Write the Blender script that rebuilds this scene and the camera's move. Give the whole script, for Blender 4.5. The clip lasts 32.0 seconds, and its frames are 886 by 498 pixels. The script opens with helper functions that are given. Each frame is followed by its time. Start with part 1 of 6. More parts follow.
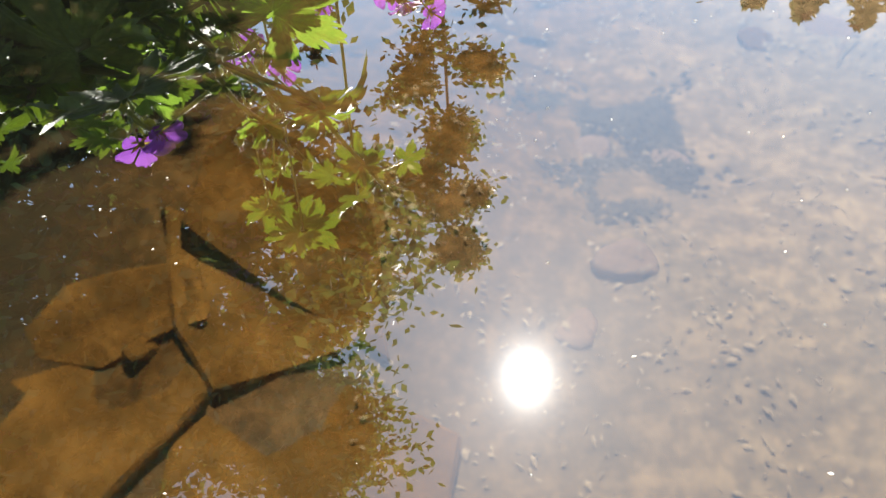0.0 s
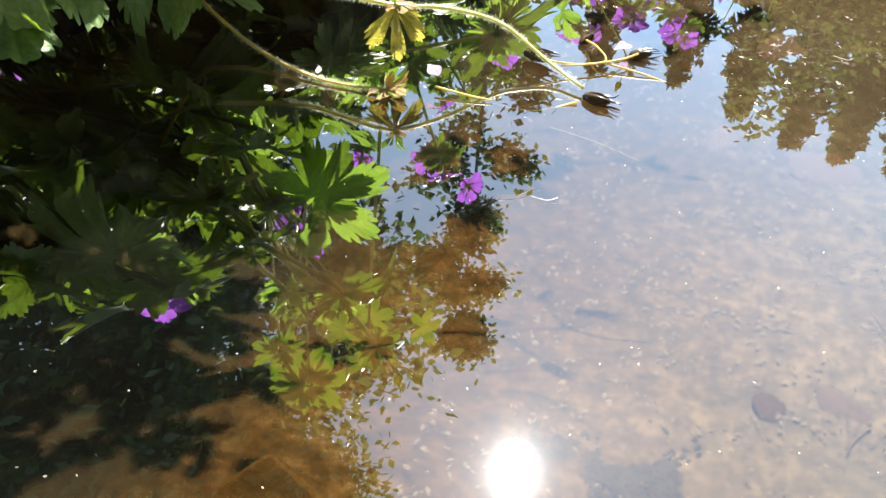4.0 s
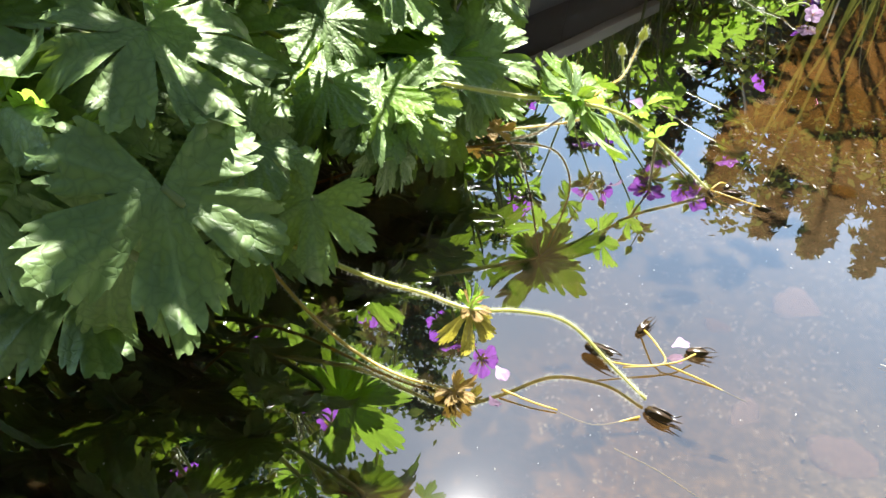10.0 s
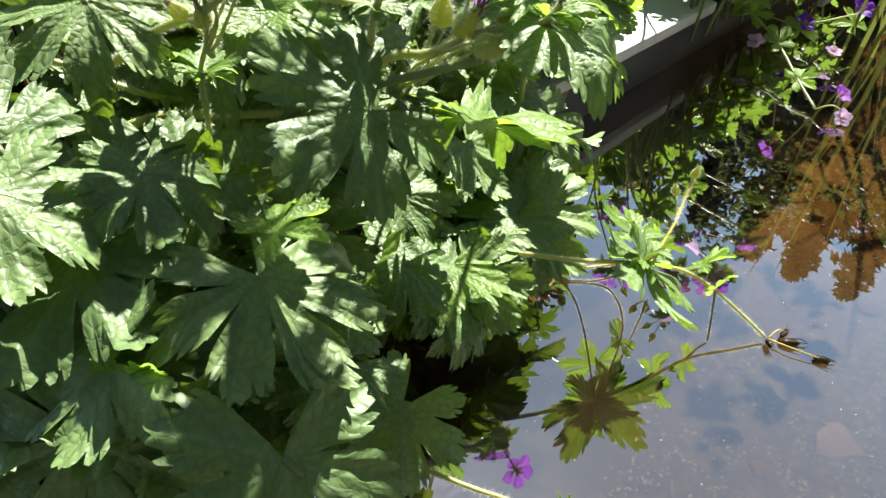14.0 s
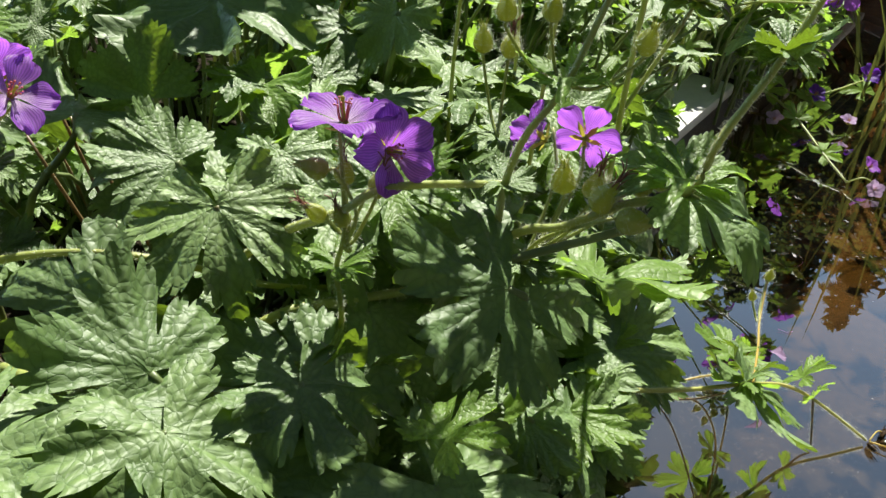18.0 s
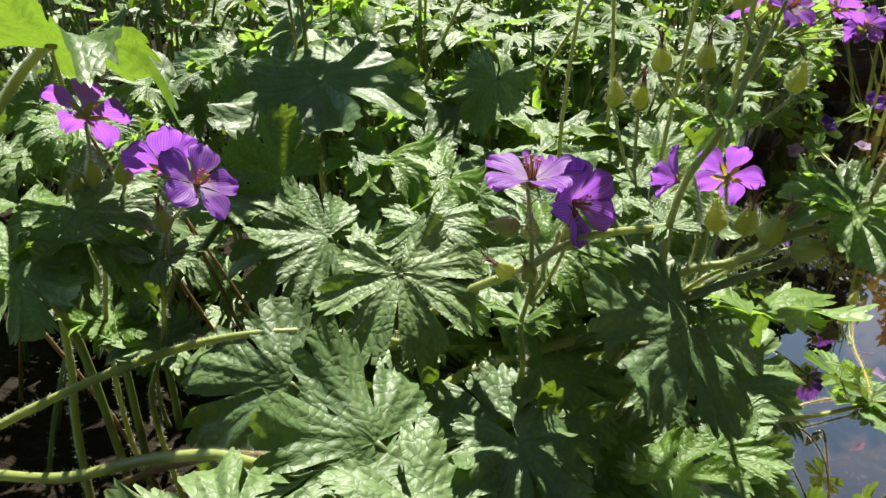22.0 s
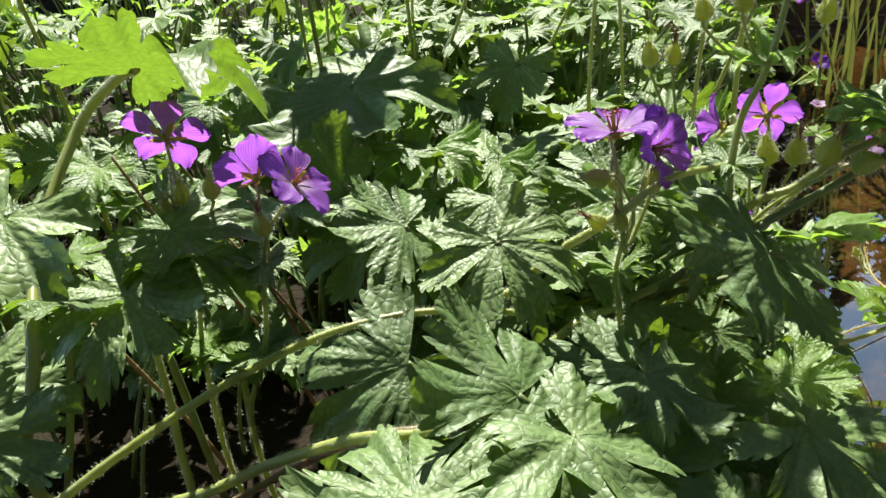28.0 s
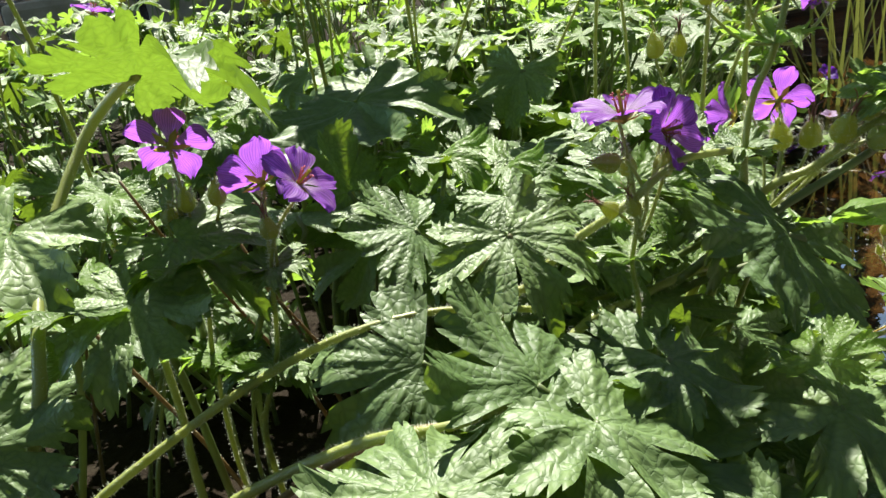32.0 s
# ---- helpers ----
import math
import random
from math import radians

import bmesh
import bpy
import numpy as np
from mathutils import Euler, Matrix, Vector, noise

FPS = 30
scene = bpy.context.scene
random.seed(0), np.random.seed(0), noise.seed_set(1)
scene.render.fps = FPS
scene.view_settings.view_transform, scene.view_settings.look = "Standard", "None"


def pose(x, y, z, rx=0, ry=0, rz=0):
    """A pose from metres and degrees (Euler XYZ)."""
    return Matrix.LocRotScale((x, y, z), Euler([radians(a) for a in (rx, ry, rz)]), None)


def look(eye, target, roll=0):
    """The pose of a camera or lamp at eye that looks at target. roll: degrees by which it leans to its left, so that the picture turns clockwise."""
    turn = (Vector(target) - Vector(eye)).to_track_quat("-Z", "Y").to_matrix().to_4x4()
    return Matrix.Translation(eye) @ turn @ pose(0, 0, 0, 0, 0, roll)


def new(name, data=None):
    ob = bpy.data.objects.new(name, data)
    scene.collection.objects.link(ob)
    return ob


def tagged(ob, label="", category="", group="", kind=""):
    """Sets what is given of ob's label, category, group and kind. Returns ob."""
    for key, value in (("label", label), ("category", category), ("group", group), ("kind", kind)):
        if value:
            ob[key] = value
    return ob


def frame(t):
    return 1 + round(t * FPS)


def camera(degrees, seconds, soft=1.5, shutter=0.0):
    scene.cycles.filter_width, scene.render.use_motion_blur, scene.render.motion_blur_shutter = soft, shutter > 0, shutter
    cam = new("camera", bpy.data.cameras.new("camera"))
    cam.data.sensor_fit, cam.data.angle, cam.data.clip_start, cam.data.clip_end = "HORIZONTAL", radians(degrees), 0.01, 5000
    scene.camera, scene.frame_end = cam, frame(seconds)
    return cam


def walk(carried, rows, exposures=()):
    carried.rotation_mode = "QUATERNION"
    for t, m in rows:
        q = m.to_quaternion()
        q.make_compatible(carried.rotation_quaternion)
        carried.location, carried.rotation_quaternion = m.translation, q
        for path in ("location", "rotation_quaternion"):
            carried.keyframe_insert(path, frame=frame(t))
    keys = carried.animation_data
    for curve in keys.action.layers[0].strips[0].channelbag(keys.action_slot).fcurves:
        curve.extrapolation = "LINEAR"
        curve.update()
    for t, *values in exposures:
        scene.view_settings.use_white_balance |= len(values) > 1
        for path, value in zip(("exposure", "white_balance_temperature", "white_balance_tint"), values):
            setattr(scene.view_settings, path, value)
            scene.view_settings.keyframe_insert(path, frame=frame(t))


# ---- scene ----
cam = camera(56.0, 32.0)
PATH = [
    (0, (0.029, -0.077, 0.131), (-0.177, 1.3, -1.304), -5.0),
    (0.5, (0.029, -0.068, 0.141), (-0.195, 1.331, -1.271), -4.4),
    (1, (0.031, -0.054, 0.149), (-0.211, 1.356, -1.249), -3.5),
    (1.5, (0.032, -0.045, 0.157), (-0.218, 1.375, -1.23), -2.2),
    (2, (0.032, -0.035, 0.164), (-0.223, 1.405, -1.201), -1.0),
    (2.5, (0.029, -0.03, 0.174), (-0.227, 1.429, -1.17), 0.2),
    (3, (0.028, -0.02, 0.177), (-0.234, 1.456, -1.146), 1.3),
    (3.5, (0.024, -0.018, 0.185), (-0.234, 1.471, -1.125), 2.0),
    (5.5, (0.001, 0.0, 0.225), (-0.238, 1.531, -1.04), 6.8),
    (6, (-0.005, 0.006, 0.234), (-0.241, 1.544, -1.022), 7.4),
    (6.5, (-0.01, 0.012, 0.241), (-0.245, 1.56, -1.003), 7.9),
    (7, (-0.015, 0.018, 0.247), (-0.248, 1.575, -0.985), 8.2),
    (7.5, (-0.019, 0.021, 0.252), (-0.248, 1.587, -0.971), 8.4),
    (8, (-0.023, 0.026, 0.259), (-0.249, 1.6, -0.954), 8.5),
    (8.5, (-0.029, 0.031, 0.265), (-0.246, 1.612, -0.94), 8.9),
    (9, (-0.036, 0.035, 0.273), (-0.242, 1.617, -0.933), 9.1),
    (9.5, (-0.04, 0.037, 0.277), (-0.246, 1.623, -0.924), 9.1),
    (10, (-0.047, 0.042, 0.283), (-0.251, 1.629, -0.916), 9.1),
    (10.5, (-0.054, 0.047, 0.291), (-0.253, 1.635, -0.908), 9.2),
    (11, (-0.062, 0.051, 0.3), (-0.256, 1.641, -0.899), 9.4),
    (11.5, (-0.068, 0.055, 0.306), (-0.258, 1.646, -0.891), 9.5),
    (12, (-0.075, 0.06, 0.315), (-0.263, 1.654, -0.878), 9.6),
    (12.5, (-0.085, 0.067, 0.324), (-0.27, 1.666, -0.863), 9.8),
    (13, (-0.095, 0.074, 0.332), (-0.279, 1.679, -0.847), 9.8),
    (13.5, (-0.103, 0.078, 0.338), (-0.283, 1.687, -0.837), 10.0),
    (14, (-0.116, 0.085, 0.344), (-0.289, 1.7, -0.823), 10.1),
    (14.5, (-0.129, 0.09, 0.351), (-0.299, 1.714, -0.804), 9.9),
    (15, (-0.143, 0.095, 0.358), (-0.308, 1.727, -0.786), 9.6),
    (15.5, (-0.152, 0.097, 0.362), (-0.314, 1.738, -0.769), 9.1),
    (17.5, (-0.184, 0.102, 0.372), (-0.341, 1.789, -0.689), 6.2),
    (18, (-0.192, 0.104, 0.374), (-0.349, 1.804, -0.668), 5.4),
    (18.5, (-0.201, 0.104, 0.373), (-0.357, 1.82, -0.642), 4.4),
    (19, (-0.212, 0.105, 0.374), (-0.364, 1.833, -0.621), 3.7),
    (19.5, (-0.219, 0.103, 0.373), (-0.369, 1.84, -0.607), 3.1),
    (20, (-0.229, 0.1, 0.372), (-0.372, 1.847, -0.591), 2.4),
    (20.5, (-0.241, 0.096, 0.369), (-0.371, 1.855, -0.574), 2.0),
    (21, (-0.253, 0.093, 0.369), (-0.375, 1.861, -0.558), 1.6),
    (21.5, (-0.264, 0.09, 0.37), (-0.376, 1.865, -0.545), 1.3),
    (22, (-0.277, 0.086, 0.37), (-0.379, 1.868, -0.532), 0.9),
    (22.5, (-0.289, 0.081, 0.368), (-0.381, 1.871, -0.52), 0.7),
    (23, (-0.301, 0.076, 0.369), (-0.38, 1.87, -0.511), 0.4),
    (23.5, (-0.308, 0.073, 0.368), (-0.373, 1.872, -0.503), 0.2),
    (24, (-0.317, 0.07, 0.366), (-0.364, 1.872, -0.501), -0.2),
    (24.5, (-0.324, 0.069, 0.365), (-0.355, 1.872, -0.499), -0.7),
    (25, (-0.33, 0.066, 0.364), (-0.351, 1.871, -0.496), -1.4),
    (25.5, (-0.334, 0.065, 0.361), (-0.343, 1.871, -0.5), -2.1),
    (27.5, (-0.343, 0.063, 0.356), (-0.312, 1.874, -0.494), -5.2),
    (28, (-0.341, 0.061, 0.355), (-0.31, 1.878, -0.482), -6.0),
    (28.5, (-0.341, 0.06, 0.353), (-0.308, 1.882, -0.47), -6.7),
    (29, (-0.342, 0.06, 0.351), (-0.305, 1.888, -0.46), -7.1),
    (29.5, (-0.342, 0.059, 0.349), (-0.307, 1.892, -0.451), -7.4),
    (30, (-0.341, 0.06, 0.348), (-0.31, 1.898, -0.439), -7.7),
    (30.5, (-0.341, 0.061, 0.345), (-0.314, 1.906, -0.428), -8.0),
    (31, (-0.341, 0.06, 0.342), (-0.321, 1.909, -0.421), -8.3),
    (31.5, (-0.341, 0.059, 0.338), (-0.33, 1.914, -0.41), -8.6),
    (32, (-0.341, 0.06, 0.333), (-0.336, 1.919, -0.403), -8.9),
]
EXPOSURES = [(0, 2.68), (3, 2.74), (7, 3.08), (10, 2.76), (12, 2.62), (14, 2.26), (18, 1.60), (21, 1.61), (25, 1.73), (32, 1.73)]
walk(cam, [(t, look(eye, target, roll)) for t, eye, target, roll in PATH], EXPOSURES)
# ---- end of camera ----
LEAN = 0.482                      # the left bank drifts right as it runs away


def bank_x(y):
    """Where the left edge of the pond runs."""
    return -0.108 + LEAN * (y - 0.765)


# ---- world and sun ----
SUN_UP = radians(54.8)
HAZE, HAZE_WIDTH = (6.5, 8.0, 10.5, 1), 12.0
HORIZON, HORIZON_WIDTH = (76.0, 120.0, 180.0, 1), 15.0
world = bpy.data.worlds.new("sky")
scene.world = world
world.use_nodes = True
wn, wl = world.node_tree.nodes, world.node_tree.links
wn.clear()
w_out, w_bg = wn.new("ShaderNodeOutputWorld"), wn.new("ShaderNodeBackground")
sky = wn.new("ShaderNodeTexSky")
sky.sky_type, sky.sun_disc = "NISHITA", False
sky.sun_elevation, sky.sun_rotation = SUN_UP, 0.0
sky.air_density, sky.dust_density = 1.2, 1.2
w_geo, w_map, w_noise, w_ramp, w_mix = (wn.new("ShaderNodeTexCoord"), wn.new("ShaderNodeMapping"), wn.new("ShaderNodeTexNoise"),
                                        wn.new("ShaderNodeValToRGB"), wn.new("ShaderNodeMix"))
w_map.inputs["Scale"].default_value = (1.0, 1.0, 2.2)
w_noise.inputs["Scale"].default_value, w_noise.inputs["Detail"].default_value = 2.4, 6.0
w_ramp.color_ramp.elements[0].position, w_ramp.color_ramp.elements[1].position = 0.42, 0.74
w_mix.data_type = "RGBA"
w_mix.inputs[7].default_value = (6.0, 6.8, 8.0, 1)
wl.new(w_geo.outputs["Generated"], w_map.inputs["Vector"])
wl.new(w_map.outputs["Vector"], w_noise.inputs["Vector"])
wl.new(w_noise.outputs["Fac"], w_ramp.inputs["Fac"])
wl.new(w_ramp.outputs["Color"], w_mix.inputs[0])
wl.new(sky.outputs["Color"], w_mix.inputs[6])
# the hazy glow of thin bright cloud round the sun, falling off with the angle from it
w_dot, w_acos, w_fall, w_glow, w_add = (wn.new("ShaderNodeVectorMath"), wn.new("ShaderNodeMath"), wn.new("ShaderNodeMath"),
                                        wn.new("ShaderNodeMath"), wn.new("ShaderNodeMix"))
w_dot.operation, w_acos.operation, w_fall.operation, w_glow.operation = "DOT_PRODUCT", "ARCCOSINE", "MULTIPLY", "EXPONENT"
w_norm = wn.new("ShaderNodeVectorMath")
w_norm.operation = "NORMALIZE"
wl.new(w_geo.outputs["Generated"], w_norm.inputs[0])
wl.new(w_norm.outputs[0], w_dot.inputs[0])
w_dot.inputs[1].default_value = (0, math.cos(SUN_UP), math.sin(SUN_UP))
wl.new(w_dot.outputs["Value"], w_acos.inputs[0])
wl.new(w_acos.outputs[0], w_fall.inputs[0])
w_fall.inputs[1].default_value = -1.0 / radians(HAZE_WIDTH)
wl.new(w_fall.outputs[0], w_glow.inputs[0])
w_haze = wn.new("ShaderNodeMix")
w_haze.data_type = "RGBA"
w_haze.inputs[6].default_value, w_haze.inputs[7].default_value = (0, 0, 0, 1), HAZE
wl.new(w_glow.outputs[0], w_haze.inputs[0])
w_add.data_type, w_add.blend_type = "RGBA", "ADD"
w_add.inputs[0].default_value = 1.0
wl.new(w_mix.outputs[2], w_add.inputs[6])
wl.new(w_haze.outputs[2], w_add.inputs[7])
# the pale band of thicker air low in the sky, all the way round
w_sep, w_asin, w_low, w_exp, w_pale, w_sum = (wn.new("ShaderNodeSeparateXYZ"), wn.new("ShaderNodeMath"), wn.new("ShaderNodeMath"),
                                              wn.new("ShaderNodeMath"), wn.new("ShaderNodeMix"), wn.new("ShaderNodeMix"))
w_asin.operation, w_low.operation, w_exp.operation = "ARCSINE", "MULTIPLY", "EXPONENT"
wl.new(w_norm.outputs[0], w_sep.inputs[0])
wl.new(w_sep.outputs["Z"], w_asin.inputs[0])
wl.new(w_asin.outputs[0], w_low.inputs[0])
w_low.inputs[1].default_value = -1.0 / radians(HORIZON_WIDTH)
w_low.use_clamp = False
wl.new(w_low.outputs[0], w_exp.inputs[0])
w_pale.data_type = w_sum.data_type = "RGBA"
w_pale.clamp_factor = True
w_pale.inputs[6].default_value, w_pale.inputs[7].default_value = (0, 0, 0, 1), HORIZON
wl.new(w_exp.outputs[0], w_pale.inputs[0])
w_sum.blend_type = "ADD"
w_sum.inputs[0].default_value = 1.0
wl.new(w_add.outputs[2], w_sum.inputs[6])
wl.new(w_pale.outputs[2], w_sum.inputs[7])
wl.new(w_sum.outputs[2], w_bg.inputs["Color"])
wl.new(w_bg.outputs["Background"], w_out.inputs["Surface"])
w_bg.inputs["Strength"].default_value = 0.0108

sun_data = bpy.data.lights.new("sun", "SUN")
sun_data.energy, sun_data.angle, sun_data.color = 5.0, radians(0.6), (1.0, 0.95, 0.86)
sun = new("sun", sun_data)
sun.matrix_world = look((0, 40 * math.cos(SUN_UP), 40 * math.sin(SUN_UP)), (0, 0, 0))

# ---- materials ----


class Mat:
    """A node material under construction."""

    def __init__(self, name):
        self.m = bpy.data.materials.new(name)
        self.m.use_nodes = True
        self.n, self.l = self.m.node_tree.nodes, self.m.node_tree.links
        self.n.clear()
        self.out = self.n.new("ShaderNodeOutputMaterial")

    def node(self, kind, **values):
        node = self.n.new("ShaderNode" + kind)
        for key, value in values.items():
            node.inputs[key.replace("_", " ")].default_value = value
        return node

    def link(self, a, b):
        self.l.new(a, b)

    def coords(self, kind="Object", scale=1.0):
        c, m = self.n.new("ShaderNodeTexCoord"), self.n.new("ShaderNodeMapping")
        m.inputs["Scale"].default_value = (scale,) * 3 if not isinstance(scale, tuple) else scale
        self.link(c.outputs[kind], m.inputs["Vector"])
        return m.outputs["Vector"]

    def uv(self, name):
        c = self.n.new("ShaderNodeUVMap")
        c.uv_map = name
        return c.outputs["UV"]

    def noise(self, vec, scale, detail=4.0, rough=0.55):
        t = self.node("TexNoise", Scale=scale, Detail=detail, Roughness=rough)
        if vec is not None:
            self.link(vec, t.inputs["Vector"])
        return t.outputs["Fac"]

    def ramp(self, fac, *stops):
        r = self.n.new("ShaderNodeValToRGB")
        e = r.color_ramp.elements
        while len(e) < len(stops):
            e.new(0.5)
        for el, (pos, col) in zip(e, stops):
            el.position, el.color = pos, (*col, 1) if len(col) == 3 else col
        self.link(fac, r.inputs["Fac"])
        return r.outputs["Color"]

    def mix(self, fac, a, b, blend="MIX"):
        m = self.n.new("ShaderNodeMix")
        m.data_type, m.blend_type = "RGBA", blend
        for key, v in (("Factor", fac), ("A", a), ("B", b)):
            sock = m.inputs[0] if key == "Factor" else m.inputs["A" if key == "A" else "B"]
            if key != "Factor":
                sock = [s for s in m.inputs if s.name == key and s.type == "RGBA"][0]
            if hasattr(v, "is_output"):
                self.link(v, sock)
            elif key == "Factor":
                sock.default_value = v
            else:
                sock.default_value = (*v, 1)
        return [s for s in m.outputs if s.type == "RGBA"][0]

    def math(self, op, a, b=0.0, c=0.0):
        m = self.n.new("ShaderNodeMath")
        m.operation = op
        for sock, v in zip(m.inputs, (a, b, c)):
            if hasattr(v, "is_output"):
                self.link(v, sock)
            else:
                sock.default_value = v
        return m.outputs[0]

    def xyz(self, vec):
        s = self.n.new("ShaderNodeSeparateXYZ")
        self.link(vec, s.inputs[0])
        return s.outputs

    def rand(self):
        return self.n.new("ShaderNodeObjectInfo").outputs["Random"]

    def bump(self, height, strength=0.4, distance=0.001):
        b = self.node("Bump", Strength=strength, Distance=distance)
        self.link(height, b.inputs["Height"])
        return b.outputs["Normal"]

    def principled(self, color, rough=0.5, normal=None, **more):
        p = self.node("BsdfPrincipled", **more)
        for key, v in (("Base Color", color), ("Roughness", rough)):
            if hasattr(v, "is_output"):
                self.link(v, p.inputs[key])
            else:
                p.inputs[key].default_value = (*v, 1) if key == "Base Color" else v
        if normal is not None:
            self.link(normal, p.inputs["Normal"])
        return p.outputs["BSDF"]

    def translucent(self, color, normal=None):
        p = self.n.new("ShaderNodeBsdfTranslucent")
        if hasattr(color, "is_output"):
            self.link(color, p.inputs["Color"])
        else:
            p.inputs["Color"].default_value = (*color, 1)
        if normal is not None:
            self.link(normal, p.inputs["Normal"])
        return p.outputs["BSDF"]

    def mixed(self, fac, a, b):
        m = self.n.new("ShaderNodeMixShader")
        if hasattr(fac, "is_output"):
            self.link(fac, m.inputs[0])
        else:
            m.inputs[0].default_value = fac
        self.link(a, m.inputs[1])
        self.link(b, m.inputs[2])
        return m.outputs[0]

    def done(self, shader):
        self.link(shader, self.out.inputs["Surface"])
        return self.m


def leaf_material(name, dark, mid, glow, rough=0.42, shine=0.34):
    """A leaf blade: netted veins pressed into a puckered surface, light coming through it."""
    k = Mat(name)
    uv, lobe = k.uv("flat"), k.uv("lobe")
    along, across, _ = k.xyz(lobe)
    rand = k.rand()
    # side veins leave the midrib at a slant
    slant = k.math("SUBTRACT", along, k.math("MULTIPLY", across, 1.15))
    slant = k.math("ADD", slant, k.math("MULTIPLY", k.noise(uv, 5, 2), 0.12))
    wave = k.math("PINGPONG", k.math("MULTIPLY", slant, 9.0), 0.5)
    side = k.math("SMOOTH_MIN", k.math("MULTIPLY", wave, 2.6), 1.0, 0.1)
    rib = k.math("MINIMUM", k.math("MULTIPLY", across, 34.0), 1.0)
    vor = k.node("TexVoronoi", Scale=24.0)
    vor.feature = "DISTANCE_TO_EDGE"
    warp = k.n.new("ShaderNodeVectorMath")
    warp.operation = "ADD"
    wn_ = k.node("TexNoise", Scale=6.0)
    k.link(uv, wn_.inputs["Vector"])
    sc = k.n.new("ShaderNodeVectorMath")
    sc.operation = "SCALE"
    sc.inputs["Scale"].default_value = 0.10
    k.link(wn_.outputs["Color"], sc.inputs[0])
    k.link(uv, warp.inputs[0])
    k.link(sc.outputs[0], warp.inputs[1])
    k.link(warp.outputs[0], vor.inputs["Vector"])
    net = k.math("POWER", k.math("MINIMUM", k.math("MULTIPLY", vor.outputs["Distance"], 3.0), 1.0), 0.7)
    height = k.math("ADD", k.math("MULTIPLY", k.math("MULTIPLY", side, rib), 0.5), k.math("MULTIPLY", net, 0.75))
    height = k.math("ADD", height, k.math("MULTIPLY", k.noise(uv, 70, 2), 0.10))
    nor = k.bump(height, 0.36, 0.0011)
    big = k.noise(uv, 2.2, 3)
    col = k.mix(k.math("MULTIPLY_ADD", big, 0.6, k.math("MULTIPLY_ADD", rand, 0.5, 0.05)), dark, mid)
    col = k.mix(k.math("MULTIPLY", k.math("SUBTRACT", 1.0, net), 0.5), col, dark)
    veinpale = k.math("MULTIPLY", k.math("SUBTRACT", 1.0, rib), 0.10)
    col = k.mix(veinpale, col, tuple(min(1, 1.5 * c + 0.05) for c in mid))
    glow_c = k.mix(k.math("MULTIPLY", k.math("SUBTRACT", 1.0, k.math("MULTIPLY", net, k.math("MULTIPLY_ADD", side, 0.3, 0.7))), 0.38), glow, tuple(c * 0.4 for c in glow))
    glow_c = k.mix(k.math("MULTIPLY", rand, 0.5), glow_c, tuple(c * 0.6 for c in glow))
    front = k.principled(col, rough, nor, Specular_IOR_Level=0.40)
    return k.done(k.mixed(shine, front, k.translucent(glow_c, nor)))


LEAF = leaf_material("geranium_leaf", (0.042, 0.085, 0.027), (0.174, 0.255, 0.084), (0.30, 0.48, 0.03), 0.52, 0.20)
# two copies that pass more light, for leaves with the sun behind
LEAF_YOUNG = leaf_material("young_leaf", (0.075, 0.135, 0.02), (0.15, 0.25, 0.050), (0.36, 0.60, 0.065), 0.48, 0.46)
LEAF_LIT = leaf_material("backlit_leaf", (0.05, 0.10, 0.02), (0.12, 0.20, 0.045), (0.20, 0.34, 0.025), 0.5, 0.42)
LEAF_HANG = leaf_material("yellowing_leaf", (0.10, 0.10, 0.02), (0.22, 0.20, 0.04), (0.40, 0.36, 0.045), 0.5, 0.38)
LEAF_OLD = leaf_material("withered_leaf", (0.10, 0.07, 0.02), (0.24, 0.15, 0.04), (0.55, 0.35, 0.06), 0.6, 0.3)


def stem_material(name, low, high, red=(0.25, 0.13, 0.045)):
    k = Mat(name)
    vec = k.coords("Object", 1.0)
    n1, n2 = k.noise(vec, 22, 4), k.noise(vec, 300, 3)
    col = k.mix(n1, low, high)
    col = k.mix(k.ramp(k.noise(vec, 9, 2), (0.55, (0, 0, 0)), (0.78, (0.45,) * 3)), col, red)
    nor = k.bump(n2, 0.3, 0.0004)
    return k.done(k.mixed(0.2, k.principled(col, 0.45, nor), k.translucent(tuple(min(1, 2.2 * c) for c in high), nor)))


STEM = stem_material("green_stem", (0.15, 0.19, 0.045), (0.30, 0.34, 0.09))
STEM_PALE = stem_material("pale_stem", (0.20, 0.22, 0.05), (0.36, 0.36, 0.10), (0.45, 0.30, 0.06))
# green stem again, with the shade among the leaves put into its colour
STEM_SHADED = stem_material("shaded_stalk", (0.06, 0.10, 0.03), (0.16, 0.20, 0.07))
STEM_GOLD = stem_material("yellowed_stem", (0.24, 0.17, 0.03), (0.42, 0.32, 0.05), (0.34, 0.15, 0.03))
STEM_DRY = stem_material("dry_stem", (0.09, 0.060, 0.026), (0.20, 0.135, 0.055), (0.11, 0.06, 0.03))


def thin_material(name, col, glow, shine, rough=0.5):
    k = Mat(name)
    rand = k.rand()
    vec = k.coords("Object", 1.0)
    c = k.mix(k.math("MULTIPLY_ADD", rand, 0.6, k.math("MULTIPLY", k.noise(vec, 120, 3), 0.4)), col, tuple(0.6 * v for v in col))
    return k.done(k.mixed(shine, k.principled(c, rough), k.translucent(glow)))


